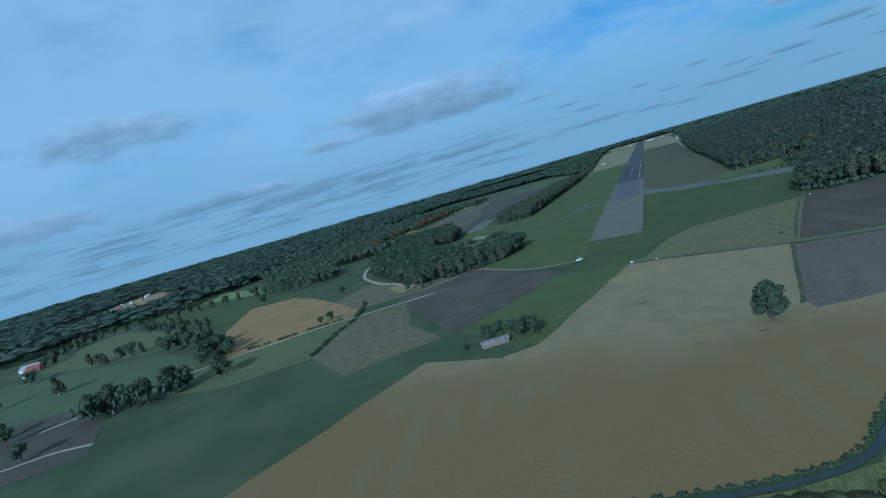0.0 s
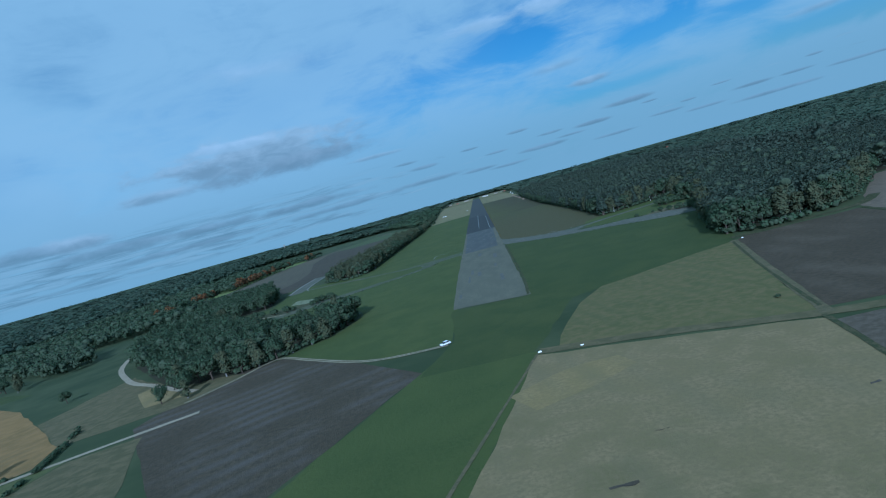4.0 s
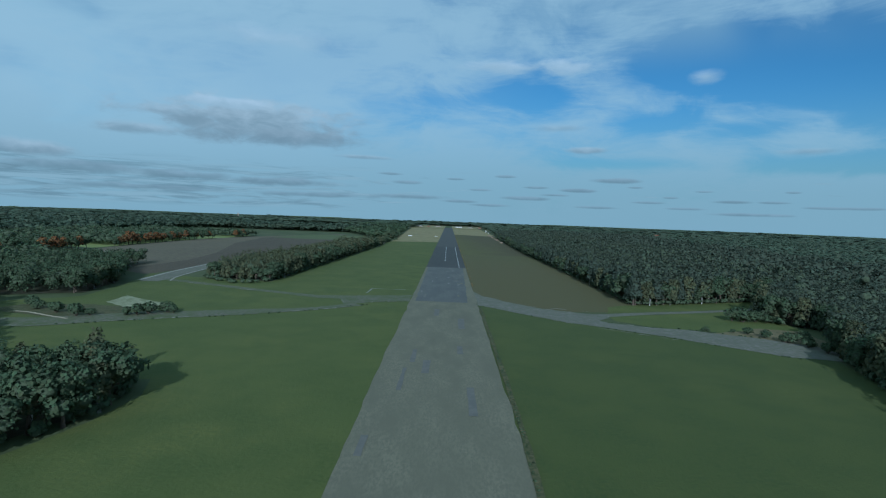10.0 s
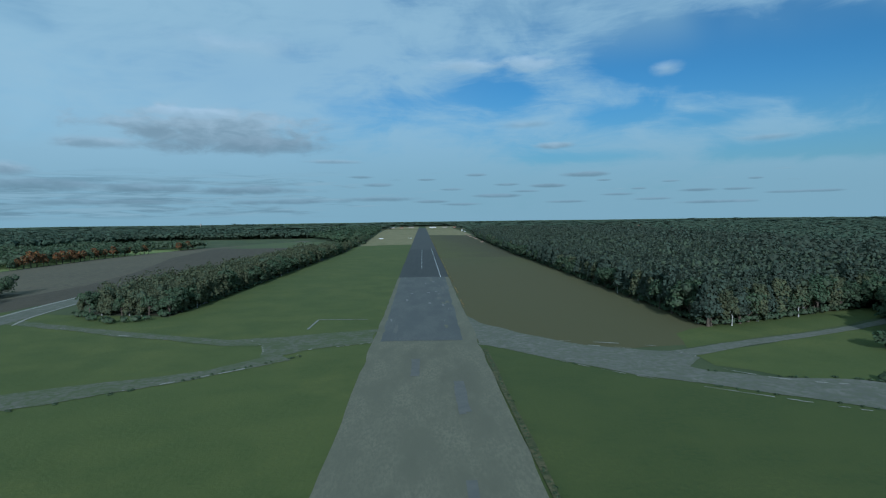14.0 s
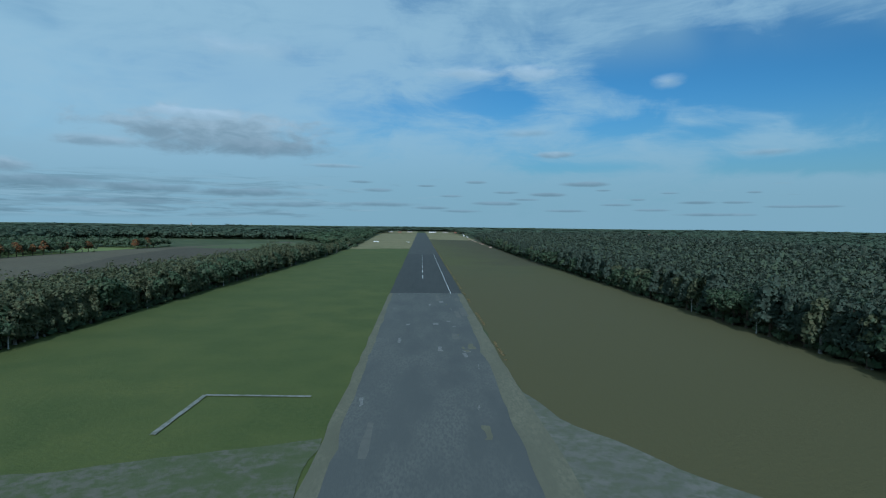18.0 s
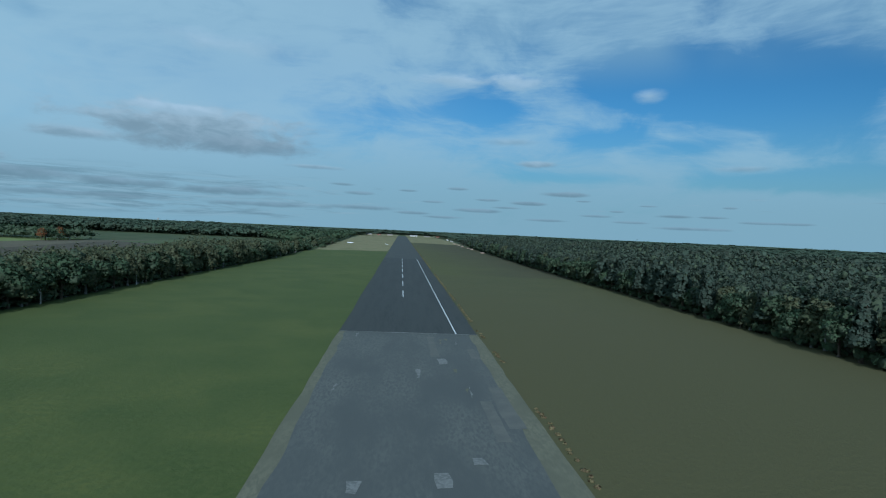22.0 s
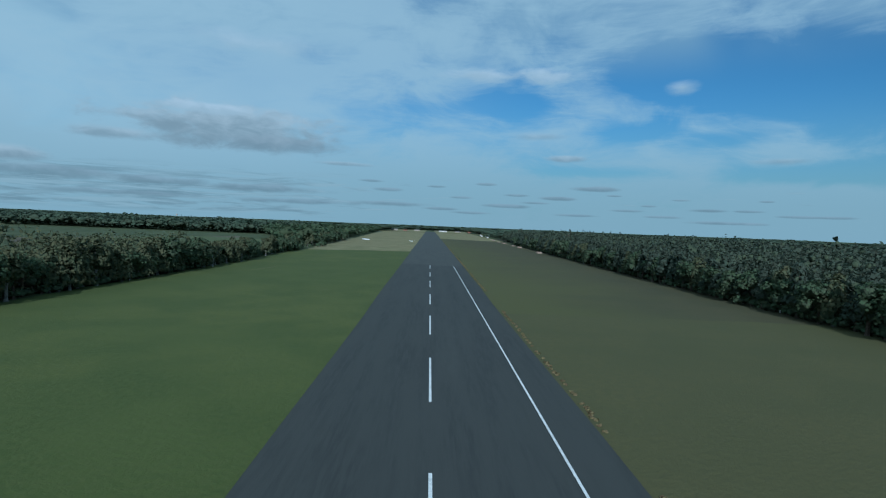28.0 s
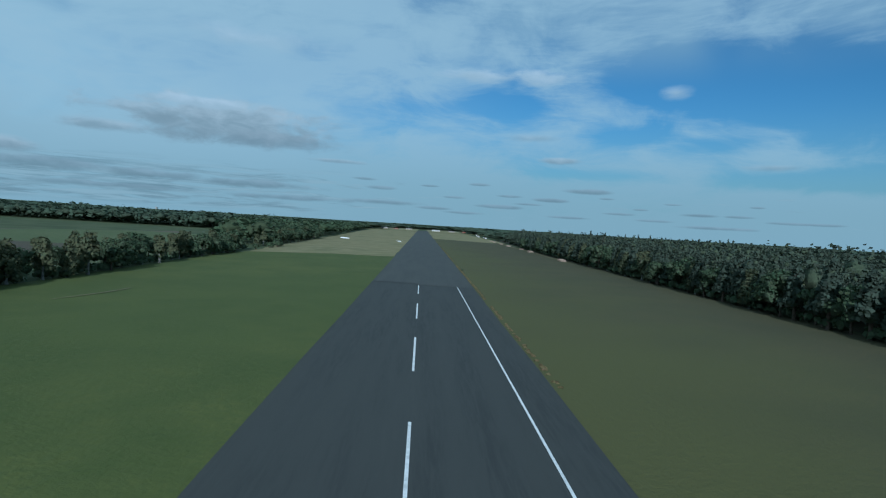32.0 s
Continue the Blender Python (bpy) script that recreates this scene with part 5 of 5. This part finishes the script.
plant_line(["oak", "tall"], [(-360, -86), (-410, -78), (-474, -92)], 13, 0.95, 10)
plant_line(["oak", "oak", "tall"], [(-212, -190), (-238, -206), (-272, -236)], 8.0, 1.0, 8)
plant_line(["oak", "tall"], [(-600, -32), (-640, 0), (-690, 75), (-560, 120), (-480, 150)], 16, 0.95, 12)
plant_line(["oak", "tall"], [(-560, 62), (-430, 8), (-350, -48)], 24, 0.8, 9)
plant_line(["oak", "tall"], [(-480, 160), (-345, 95)], 16, 0.85, 10)
plant_line(["spruce"], [(191.8, 1217.3), (209, 1593.5), (242.9, 2079.8)], 6, 0.84, 26)
plant_line(["spruce"], [(237.7, 1043.2), (300, 1507.6), (411.5, 1994.9)], 8, 0.87, 40)
plant_line(["spruce"], [(-1176.7, 3097.7), (-993.2, 3326.9), (-830.5, 3395.7)], 7, 0.95, 14)
plant_line(["bush"], [(-571.3, 1873), (-483.4, 1896.8), (-423.2, 1904.9)], 9, 1.6, 5)
plant_line(["pine", "oak", "tall"], [(121.8, 249), (150.4, 260.8), (190.7, 277.8), (230.6, 294.9)], 5.6, 1.1, 4)
plant_line(["pine", "tall"], [(126.2, 255), (150.6, 266.8), (190.7, 284.8), (226.6, 300.7)], 7, 1.15, 4)
plant_line(["birch"], [(117.1, 255), (119.8, 382.1), (122.6, 572), (122, 742.1), (123.7, 898.2)], 62, 1.0, 3)
plant_line(["birch"], [(-120.3, 327), (-117.2, 569.2), (-110.7, 824.2)], 80, 0.85, 2)
plant_line(["birch"], [(127.8, 247.3), (196.6, 275.3)], 36, 0.95, 2)
plant_line(["birch"], [(-79, 34), (-92, -4)], 20, 0.8, 3)
# field oak standing alone
field_oak = make_tree("round", 77, 13.5, LEAF_OAK, BARK, "broadleaf_tree", "lone round oak on the boundary of two fields", "tree", "single field trees", 3200, 0.020)
field_oak.location = (60.5, -241, 0.1)
PASTURE_TREES = [
    (-305, -254, 0.9, "oak"), (-326, -246, 0.8, "oak"), (-256, -276, 0.85, "oak"), (-388, -168, 1.1, "tall"), (-396, -160, 0.9, "tall"), (-512, -110, 1.0, "oak"),
    (-190, -104, 0.6, "oak"), (-196, -107, 0.5, "oak"), (-246, 8, 0.5, "oak"), (-470, 18, 1.2, "tall"), (-424, -14, 1.2, "tall"), (-434, -20, 1.0, "oak"),
    (-146, -40, 0.85, "oak"), (-152, -52, 0.8, "oak"), (-138, -54, 0.7, "tall"), (-560, -150, 0.9, "oak"), (-440, -180, 0.8, "tall"), (-350, -100, 1.1, "oak"),
    (-262, -150, 1.1, "oak"), (-270, -142, 1.0, "oak"), (-254, -158, 0.9, "oak"), (-292, -112, 1.1, "tall"), (-380, 62, 0.8, "oak"), (-520, 30, 0.9, "oak"),
]
for x, y, s, k in PASTURE_TREES:
    t = plant(k, x, y, s, "broadleaf tree in the pastures")
    t["group"] = "trees in the pastures"
for x, y, s in ((-44.3, -210.2, 0.5), (-38.4, -207, 0.55), (-32.2, -208.2, 0.5), (-27.2, -205.9, 0.55), (-22.9, -209, 0.5), (-20.6, -214.2, 0.45), (-27.8, -212.2, 0.5)):
    t = plant("oak", x, y, s, "small dark tree beside the farm shed")
    t["group"] = "trees by the farm shed"
BUSHES_EAST = [
    (127, 168, 0.9), (157, 203, 2.0), (161, 200, 2.4), (169, 202, 2.2), (173, 199, 1.8), (145, 164, 1.2), (150, 158, 1.4), (154, 148, 1.5),
    (158, 140, 1.7), (162, 150, 1.6), (159, 129, 1.6), (140, 168, 0.7), (22.8, 967, 0.4), (87.5, -118.3, 0.5),
]
BUSHES_WEST = [
    (-189, 162, 1.6), (-175, 154, 1.7), (-162, 148, 2.2), (-157, 150, 1.3), (-139, 156, 2.0), (-135, 159, 1.8), (-143, 155, 1.4), (-129, 165, 2.0), (-126, 164, 1.1), (-198, 170, 1.5),
    (-118, 958, 2.6), (-116, 985, 2.4), (-114, 1002, 2.5), (-113, 1011, 2.0), (-112, 1052, 1.3), (-111, 1082, 1.7), (-110, 1101, 2.1), (-51.9, -218.1, 0.8),
]
for x, y, s in BUSHES_EAST + BUSHES_WEST:
    plant("bush", x, y, s)


def hedge(name, line, width, h, label, seed, gaps=0.0, leaf=None):
    rng = np.random.default_rng(seed)
    V, F, M, Q, base = [], [], [], [], 0
    pts = smooth_line(line, 8)
    for i in range(len(pts) - 1):
        (x0, y0), (x1, y1) = pts[i], pts[i + 1]
        d = math.hypot(x1 - x0, y1 - y0)
        if rng.random() < gaps:
            continue
        for k in range(max(1, int(d / (2.2 if h > 3 else 1.4)))):
            s = rng.random()
            lb = [(x0 + (x1 - x0) * s + rng.normal() * width * 0.2, y0 + (y1 - y0) * s + rng.normal() * width * 0.2, h * 0.45, width * 0.5, width * 0.5, h * 0.5 * rng.uniform(0.7, 1.2))]
            v, f, q = cards(rng, lb, 16 if h > 3 else 26, 0.12 * h + 0.08)
            bv, bf, bq = blob(rng, lb[0], 3, 6)
            V += [v, bv]
            Q += [q, bq]
            F += [f + base, bf + base + len(v)]
            M += [np.zeros(len(f), dtype=int), np.ones(len(bf), dtype=int)]
            base += len(v) + len(bv)
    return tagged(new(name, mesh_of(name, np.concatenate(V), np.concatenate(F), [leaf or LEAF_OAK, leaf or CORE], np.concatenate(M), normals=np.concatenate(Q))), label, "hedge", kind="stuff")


hedge("undergrowth_east", EAST_EDGE, 5.0, 4.2, "dark undergrowth at the forest's edge", 26)
hedge("undergrowth_front", [(120.7, 247), (150.4, 258.9), (190.6, 275.8), (230.6, 292.9)], 4.5, 3.6, "dark undergrowth at the forest's edge", 44)
hedge("undergrowth_south_east", [(226.6, 291.6), (177.1, 209.6), (196.5, 174.8), (173.8, 145.6), (148.8, 89.7), (126, 0.4), (179.5, 0.8), (242.5, 69.6)], 5.0, 4.2, "dark undergrowth at the forest's edge", 27)
hedge("undergrowth_belt", [(-173.4, 308), (-125.9, 300), (-120.6, 569.1), (-113.7, 824.2), (-117.7, 949.4), (-121.2, 1057.1)], 4.5, 3.4, "dark undergrowth of the tree belt", 28)
hedge("undergrowth_west", [(-142, 57), (-120, 50), (-96, 52), (-84, 54), (-80, 30), (-88, 3), (-98, -9), (-108, -20), (-126, -33)], 4.0, 3.6, "dark undergrowth at the wood's edge", 29)
hedge("ditch_weeds", [(0, -331.5), (20, -331), (47, -326), (59.5, -319.5), (66.5, -308), (73.5, -296.5), (85, -281), (120, -258)], 1.3, 0.7, "dark weeds along the ditch", 21)
hedge("scrub_tufts", [(30, -340), (52, -336), (70, -327), (80, -314), (92, -296), (120, -272)], 9.0, 1.0, "yellow-green tufts beyond the ditch", 46, 0.15, LEAF_SCRUB)
hedge("stream_bushes", [(-186, -60), (-172, -92), (-164, -122), (-160, -152), (-152, -186)], 2.6, 1.8, "dark bushes along a small stream", 22, 0.15)
hedge("road_hedge", [(-176, -108), (-196, -116), (-222, -134), (-246, -146)], 2.4, 1.6, "low dark hedge beside the sandy road", 47, 0.35)
hedge("taxiway_tufts", [(-158.4, 128.3), (-143.9, 136.1), (-120.5, 151.1), (-93, 165.1), (-70.3, 183), (-58.4, 194.5), (-39.3, 212)], 1.0, 0.6, "dark weed tufts along the taxiway's edge", 41, 0.5)
hedge("taxiway_tufts_east", [(142.9, 115.4), (125.4, 129.1), (112.7, 140.8), (98.5, 152.8), (81.9, 164.8), (62.9, 178.6), (43.3, 197.6)], 0.9, 0.5, "dark weed tufts along the taxiway's edge", 42, 0.6)
hedge("taxiway_tufts_inner", [(84.9, 181.8), (101.9, 173.7), (117.7, 171.1), (148.1, 155)], 1.0, 0.6, "dark weed tufts along the taxiway's edge", 43, 0.5)
hedge("verge_tufts", [(22.2, 305), (22.4, 415.2), (22.3, 532.8), (22.2, 653.5), (22.2, 776.8), (22.2, 910.8), (22.2, 1200), (22.2, 1500)], 0.8, 0.3, "straw weed tufts on the runway's edge", 24, 0.35, LEAF_STRAW)
hedge("verge_tufts_south", [(20.4, -18.3), (22.2, 57.5), (22.3, 217)], 0.9, 0.45, "weed tufts on the runway's edge", 25)


# ---- buildings ----
def gable_house(at, turn, size, wall, roof, name, label, category, group="", doors=1, windows=3):
    """Long walls run along x. size: length, depth, eaves, ridge."""
    ln, dp, ev, rg = size
    root = thing(name, at, turn, label, category, group)
    bm = prism(bmesh.new(), [(-dp / 2, -0.2), (dp / 2, -0.2), (dp / 2, ev), (0, rg - 0.12), (-dp / 2, ev)], -ln / 2, ln / 2)
    part("wall", bm, wall, root)
    for s in (-1, 1):
        o = 0.35
        k = (rg - ev) / (dp / 2)
        bm = prism(bmesh.new(), [(0, rg), (s * (dp / 2 + o), ev - k * o), (s * (dp / 2 + o), ev - k * o - 0.16), (0, rg - 0.16)], -ln / 2 - o, ln / 2 + o)
        part("roof_slope", bm, roof, root)
    for i in range(doors):
        x = -ln / 2 + ln * (i + 0.5) / max(1, doors)
        bm = box(bmesh.new(), x - 1.2, x + 1.2, -dp / 2 - 0.06, -dp / 2 + 0.04, 0, min(2.4, ev * 0.85))
        part("door", bm, TIMBER, root)
    for i in range(windows):
        x = -ln / 2 + ln * (i + 1) / (windows + 1) + (ln / (windows + 1) * 0.5 if doors else 0)
        if x + 0.6 < ln / 2:
            w = part("window", box(bmesh.new(), x - 0.55, x + 0.55, -dp / 2 - 0.07, -dp / 2 + 0.03, ev * 0.35, ev * 0.75), WALLWHITE, root)
            part("pane", box(bmesh.new(), x - 0.45, x + 0.45, -dp / 2 - 0.09, -dp / 2 - 0.06, ev * 0.35 + 0.1, ev * 0.75 - 0.1), GLASS, w)
    return root


shed = gable_house((-38.2, -218.2, 0), 26, (11.5, 4.2, 1.9, 2.7), TIMBER, ROOFRUST, "farm_shed", "long low farm shed with a patchy rusty roof", "shed", doors=2, windows=0)
gable_house((-606.3, -44.8, 0), 20, (16, 9, 4, 7.5), WALLBRICK, ROOFRED, "farmhouse", "brick farmhouse with a red roof among trees", "house", "farm in the pastures")
gable_house((-630.9, -31.9, 0), 20, (24, 12, 3.6, 7), WALLWHITE, ROOFGREY, "barn", "pale barn with a grey roof", "barn", "farm in the pastures", 2, 0)
gable_house((-581.6, -65.4, 0), 110, (14, 8, 3, 5.5), WALLWHITE, ROOFRED, "farm_outbuilding", "white outbuilding with a red roof", "house", "farm in the pastures")
rngb = random.Random(12)
TANWALL = material("wall_cladding_tan", [(0.30, 0.26, 0.20), (0.22, 0.19, 0.15)], [0.4], 0.85)
for x, y, ln, dp, ev, rg, w, r in ((-150, 2440, 26, 12, 4, 6, WALLWHITE, ROOFGREY), (-110, 2480, 34, 14, 5, 7, WALLWHITE, ROOFGREY), (-75, 2450, 20, 10, 3.5, 5.5, WALLBRICK, ROOFRED), (-40, 2520, 30, 12, 5, 7, WALLWHITE, ROOFRUST),
                               (40, 2500, 40, 14, 5, 7, WALLWHITE, ROOFGREY), (85, 2470, 30, 12, 4, 6, WALLWHITE, ROOFRUST), (120, 2440, 18, 9, 3.5, 6, WALLBRICK, ROOFRED), (-200, 2400, 28, 12, 4, 6, WALLWHITE, ROOFGREY),
                               (-230, 2330, 20, 10, 3.5, 6, WALLBRICK, ROOFRUST), (150, 2380, 24, 10, 4, 6, WALLWHITE, ROOFGREY)):
    gable_house((x * 1.45, y + 590, 0), rngb.uniform(-8, 8), (ln * 0.85, dp, ev * 0.9, rg * 0.95), TANWALL if w is WALLWHITE and rngb.random() < 0.6 else w, r, "hangar" if ln > 24 else "clubhouse", "low pale building at the runway's end" if w is WALLWHITE else "low brick building at the runway's end", "building",
                "buildings at the runway's end", 2, 2)
for x, y, ln in ((162, 1995, 9), (167, 2080, 7), (163, 2168, 10), (173, 2282, 8), (180, 2402, 9)):
    gable_house((x - 12, y, 0), 90 + rngb.uniform(-10, 10), (ln, 4, 2.2, 3.2), WALLWHITE, ROOFRUST, "hut", "small pale hut at the forest's edge", "hut", "huts at the forest's edge", 1, 1)
for x, y, w in ((760, 2100, WALLWHITE), (900, 2350, WALLBRICK), (1010, 2200, WALLWHITE), (1240, 2500, WALLWHITE), (1500, 2450, WALLBRICK), (1150, 1190, WALLBRICK), (990, 1170, WALLWHITE), (-1180, 1850, WALLWHITE), (-1350, 1820, WALLBRICK),
                (-1050, 1900, WALLWHITE), (-1100, 430, WALLBRICK), (-1200, 90, WALLWHITE), (-1380, 60, WALLBRICK), (-1300, 20, WALLWHITE), (-1450, 110, WALLWHITE), (-1183, 483, WALLWHITE), (-1226, 542, WALLWHITE), (-1262, 590, WALLBRICK), (-1303, 632, WALLWHITE), (-1294, 655, WALLWHITE), (-1318, 706, WALLBRICK), (-1398, 801, WALLWHITE), (-1360, 760, WALLWHITE)):
    gable_house((x, y, 0), rngb.uniform(-40, 40), (18, 10, 6, 12) if y < 400 or y > 900 else (11, 7, 4, 7.5), w, ROOFRED if w is WALLBRICK else ROOFGREY, "distant_house", "pale house far off among woods" if w is WALLWHITE else "brick house far off among woods", "house", "distant houses", 1, 3)


def water_tower(x, y):
    root = thing("water_tower", (x, y, 0), 0, "pale concrete water tower over the woods", "tower")
    bm = bmesh.new()
    bmesh.ops.create_cone(bm, cap_ends=True, segments=20, radius1=3.2, radius2=2.6, depth=28, matrix=Matrix.Translation((0, 0, 14)))
    part("shaft", bm, TANWALL, root)
    bm = bmesh.new()
    bmesh.ops.create_cone(bm, cap_ends=True, segments=24, radius1=3, radius2=6.5, depth=6, matrix=Matrix.Translation((0, 0, 31)))
    part("bowl", bm, WALLWHITE, root)
    bm = bmesh.new()
    bmesh.ops.create_cone(bm, cap_ends=True, segments=24, radius1=6.5, radius2=1.5, depth=3.5, matrix=Matrix.Translation((0, 0, 35.7)))
    part("roof", bm, TANWALL, root)


water_tower(-1475, 3850)


# ---- small things of the airfield ----
def tube(bm, pts, radii, segs=10, squash=1.0):
    last = None
    for p, r in zip(pts, radii):
        cur = [bm.verts.new((p[0] + r * math.cos(2 * math.pi * i / segs), p[1], p[2] + r * squash * math.sin(2 * math.pi * i / segs))) for i in range(segs)]
        if last:
            for i in range(segs):
                bm.faces.new((last[i], last[(i + 1) % segs], cur[(i + 1) % segs], cur[i]))
        last = cur
    bmesh.ops.recalc_face_normals(bm, faces=bm.faces)
    return bm


def glider(x, y, turn):
    root = thing("glider", (x, y, 0), turn, "white glider parked on the grass beside the runway", "glider")
    part("fuselage", tube(bmesh.new(), [(0, -2.2, 0.75), (0, -1.6, 0.78), (0, -0.6, 0.85), (0, 0.6, 0.85), (0, 2.0, 0.85), (0, 4.4, 0.95)], [0.05, 0.3, 0.45, 0.42, 0.2, 0.11], 12, 1.1), WHITEPAINT, root, smooth=True)
    part("canopy", tube(bmesh.new(), [(0, -1.7, 1.0), (0, -1.2, 1.05), (0, -0.5, 1.12), (0, 0.1, 1.12)], [0.05, 0.26, 0.30, 0.10], 12), GLASS, root, smooth=True)
    for s in (-1, 1):
        bm = bmesh.new()
        a = [bm.verts.new(v) for v in ((s * 0.3, 0.1, 1.15), (s * 0.3, 1.05, 1.15), (s * 7.6, 0.75, 1.5), (s * 7.6, 0.40, 1.5))]
        b = [bm.verts.new(v.co + Vector((0, 0, 0.1))) for v in a]
        bm.faces.new(a)
        bm.faces.new(b[::-1])
        for i in range(4):
            bm.faces.new((a[i], a[(i + 1) % 4], b[(i + 1) % 4], b[i]))
        bmesh.ops.recalc_face_normals(bm, faces=bm.faces)
        part("wing", bm, WHITEPAINT, root)
    part("fin", prism(bmesh.new(), [(3.9, 1.0), (4.7, 1.0), (4.75, 2.2), (4.3, 2.2)], -0.05, 0.05), WHITEPAINT, root)
    part("tailplane", box(bmesh.new(), -1.3, 1.3, 4.2, 4.7, 2.2, 2.27), WHITEPAINT, root)
    bm = bmesh.new()
    bmesh.ops.create_cone(bm, cap_ends=True, segments=14, radius1=0.2, radius2=0.2, depth=0.12, matrix=Matrix.Translation((0, 0.3, 0.2)) @ Matrix.Rotation(math.pi / 2, 4, "Y"))
    part("wheel", bm, RUBBER, root)


glider(-28, 1392, 60)


def trailer(x, y, turn):
    root = thing("glider_trailer", (x, y, 0), turn, "long white glider trailer standing on dry grass", "trailer", "trailers on the dry grass")
    part("body", tube(bmesh.new(), [(0, -4.5, 1.0), (0, -4.2, 1.0), (0, 3.4, 1.05), (0, 4.4, 0.95)], [0.3, 0.62, 0.62, 0.25], 12, 0.9), WHITEPAINT, root, smooth=True)
    part("drawbar", box(bmesh.new(), -0.06, 0.06, 4.3, 5.8, 0.45, 0.57), DARKPAINT, root)
    for s in (-1, 1):
        bm = bmesh.new()
        bmesh.ops.create_cone(bm, cap_ends=True, segments=14, radius1=0.3, radius2=0.3, depth=0.2, matrix=Matrix.Translation((s * 0.75, 0, 0.3)) @ Matrix.Rotation(math.pi / 2, 4, "Y"))
        part("wheel", bm, RUBBER, root)


trailer(-97, 1392, 84)
trailer(-101, 1401, 80)


def log_pile(x, y, turn, rows, seed):
    root = thing("log_pile", (x, y, 0), turn, "pile of pale cut logs at the forest's edge", "log pile", "log piles")
    rng = random.Random(seed)
    for r in range(rows):
        for k in range(rows + 3 - r):
            rad = rng.uniform(0.24, 0.32)
            bm = bmesh.new()
            bmesh.ops.create_cone(bm, cap_ends=True, segments=8, radius1=rad, radius2=rad * 0.9, depth=5 * rng.uniform(0.92, 1.05),
                                  matrix=Matrix.Translation((0, (k + r * 0.5) * 0.62, 0.28 + r * 0.52)) @ Matrix.Rotation(math.pi / 2, 4, "Y"))
            part("log", bm, LOGWOOD, root)


LOGWOOD = material("cut_logs", [(0.24, 0.17, 0.125), (0.17, 0.125, 0.09), (0.30, 0.235, 0.18)], [0.5, 2.0], 0.9)
for i, (x, y, tn) in enumerate(((118.5, 1128, 14), (120, 1141, 8), (123, 1290, 18), (124, 1302, 5), (125, 1362, 10), (125, 1465, 16), (126, 1478, 8), (127, 1560, 12), (129, 1660, 6), (131, 1715, 14))):
    log_pile(x, y, tn, 3, i)


def car(x, y, turn, paint, label):
    root = thing("car", (x, y, 0.1), turn, label, "car")
    part("body", box(bmesh.new(), -0.88, 0.88, -2.1, 2.1, 0.35, 0.95, 0.12), paint, root)
    bm = prism(bmesh.new(), [(-1.5, 0.92), (1.1, 0.92), (0.5, 1.5), (-1.2, 1.5)], -0.76, 0.76)
    part("cabin", bm, GLASS, root)
    part("roof", box(bmesh.new(), -0.74, 0.74, -1.15, 0.45, 1.49, 1.56, 0.03), paint, root)
    for sx in (-1, 1):
        for sy in (-1.3, 1.3):
            bm = bmesh.new()
            bmesh.ops.create_cone(bm, cap_ends=True, segments=16, radius1=0.33, radius2=0.33, depth=0.22, matrix=Matrix.Translation((sx * 0.8, sy, 0.33)) @ Matrix.Rotation(math.pi / 2, 4, "Y"))
            w = part("wheel", bm, RUBBER, root)
            bm = bmesh.new()
            bmesh.ops.create_cone(bm, cap_ends=True, segments=12, radius1=0.2, radius2=0.2, depth=0.02, matrix=Matrix.Translation((sx * 0.92, sy, 0.33)) @ Matrix.Rotation(math.pi / 2, 4, "Y"))
            part("rim", bm, ROOFGREY, w)
        part("headlight", box(bmesh.new(), sx * 0.62 - 0.15, sx * 0.62 + 0.15, 2.08, 2.13, 0.65, 0.8), WALLWHITE, root)


car(-18.1, -75.6, 118, WHITEPAINT, "white car parked at the end of the sandy track")


def marker_board(x, y, turn, sx, sy, h, label):
    root = thing("marker_board", (x, y, 0), turn, label, "marker", "white markers")
    bm = bmesh.new()
    prism(bm, [(-sy, 0), (sy, 0), (0, h)], -sx, sx)
    part("panel", bm, CANVAS, root)
    part("footing", box(bmesh.new(), -sx * 0.9, sx * 0.9, -sy * 0.8, sy * 0.8, 0.0, 0.1), PALECON, root)


marker_board(15, -113.9, 20, 0.6, 0.4, 0.6, "white tent-shaped marker at the field's corner")
marker_board(28, -117.2, -14, 0.5, 0.3, 0.45, "white tent-shaped marker beside the grassy track")
marker_board(123.6, -18.2, 0, 0.5, 0.3, 0.35, "pale marker at the corner of the wood")
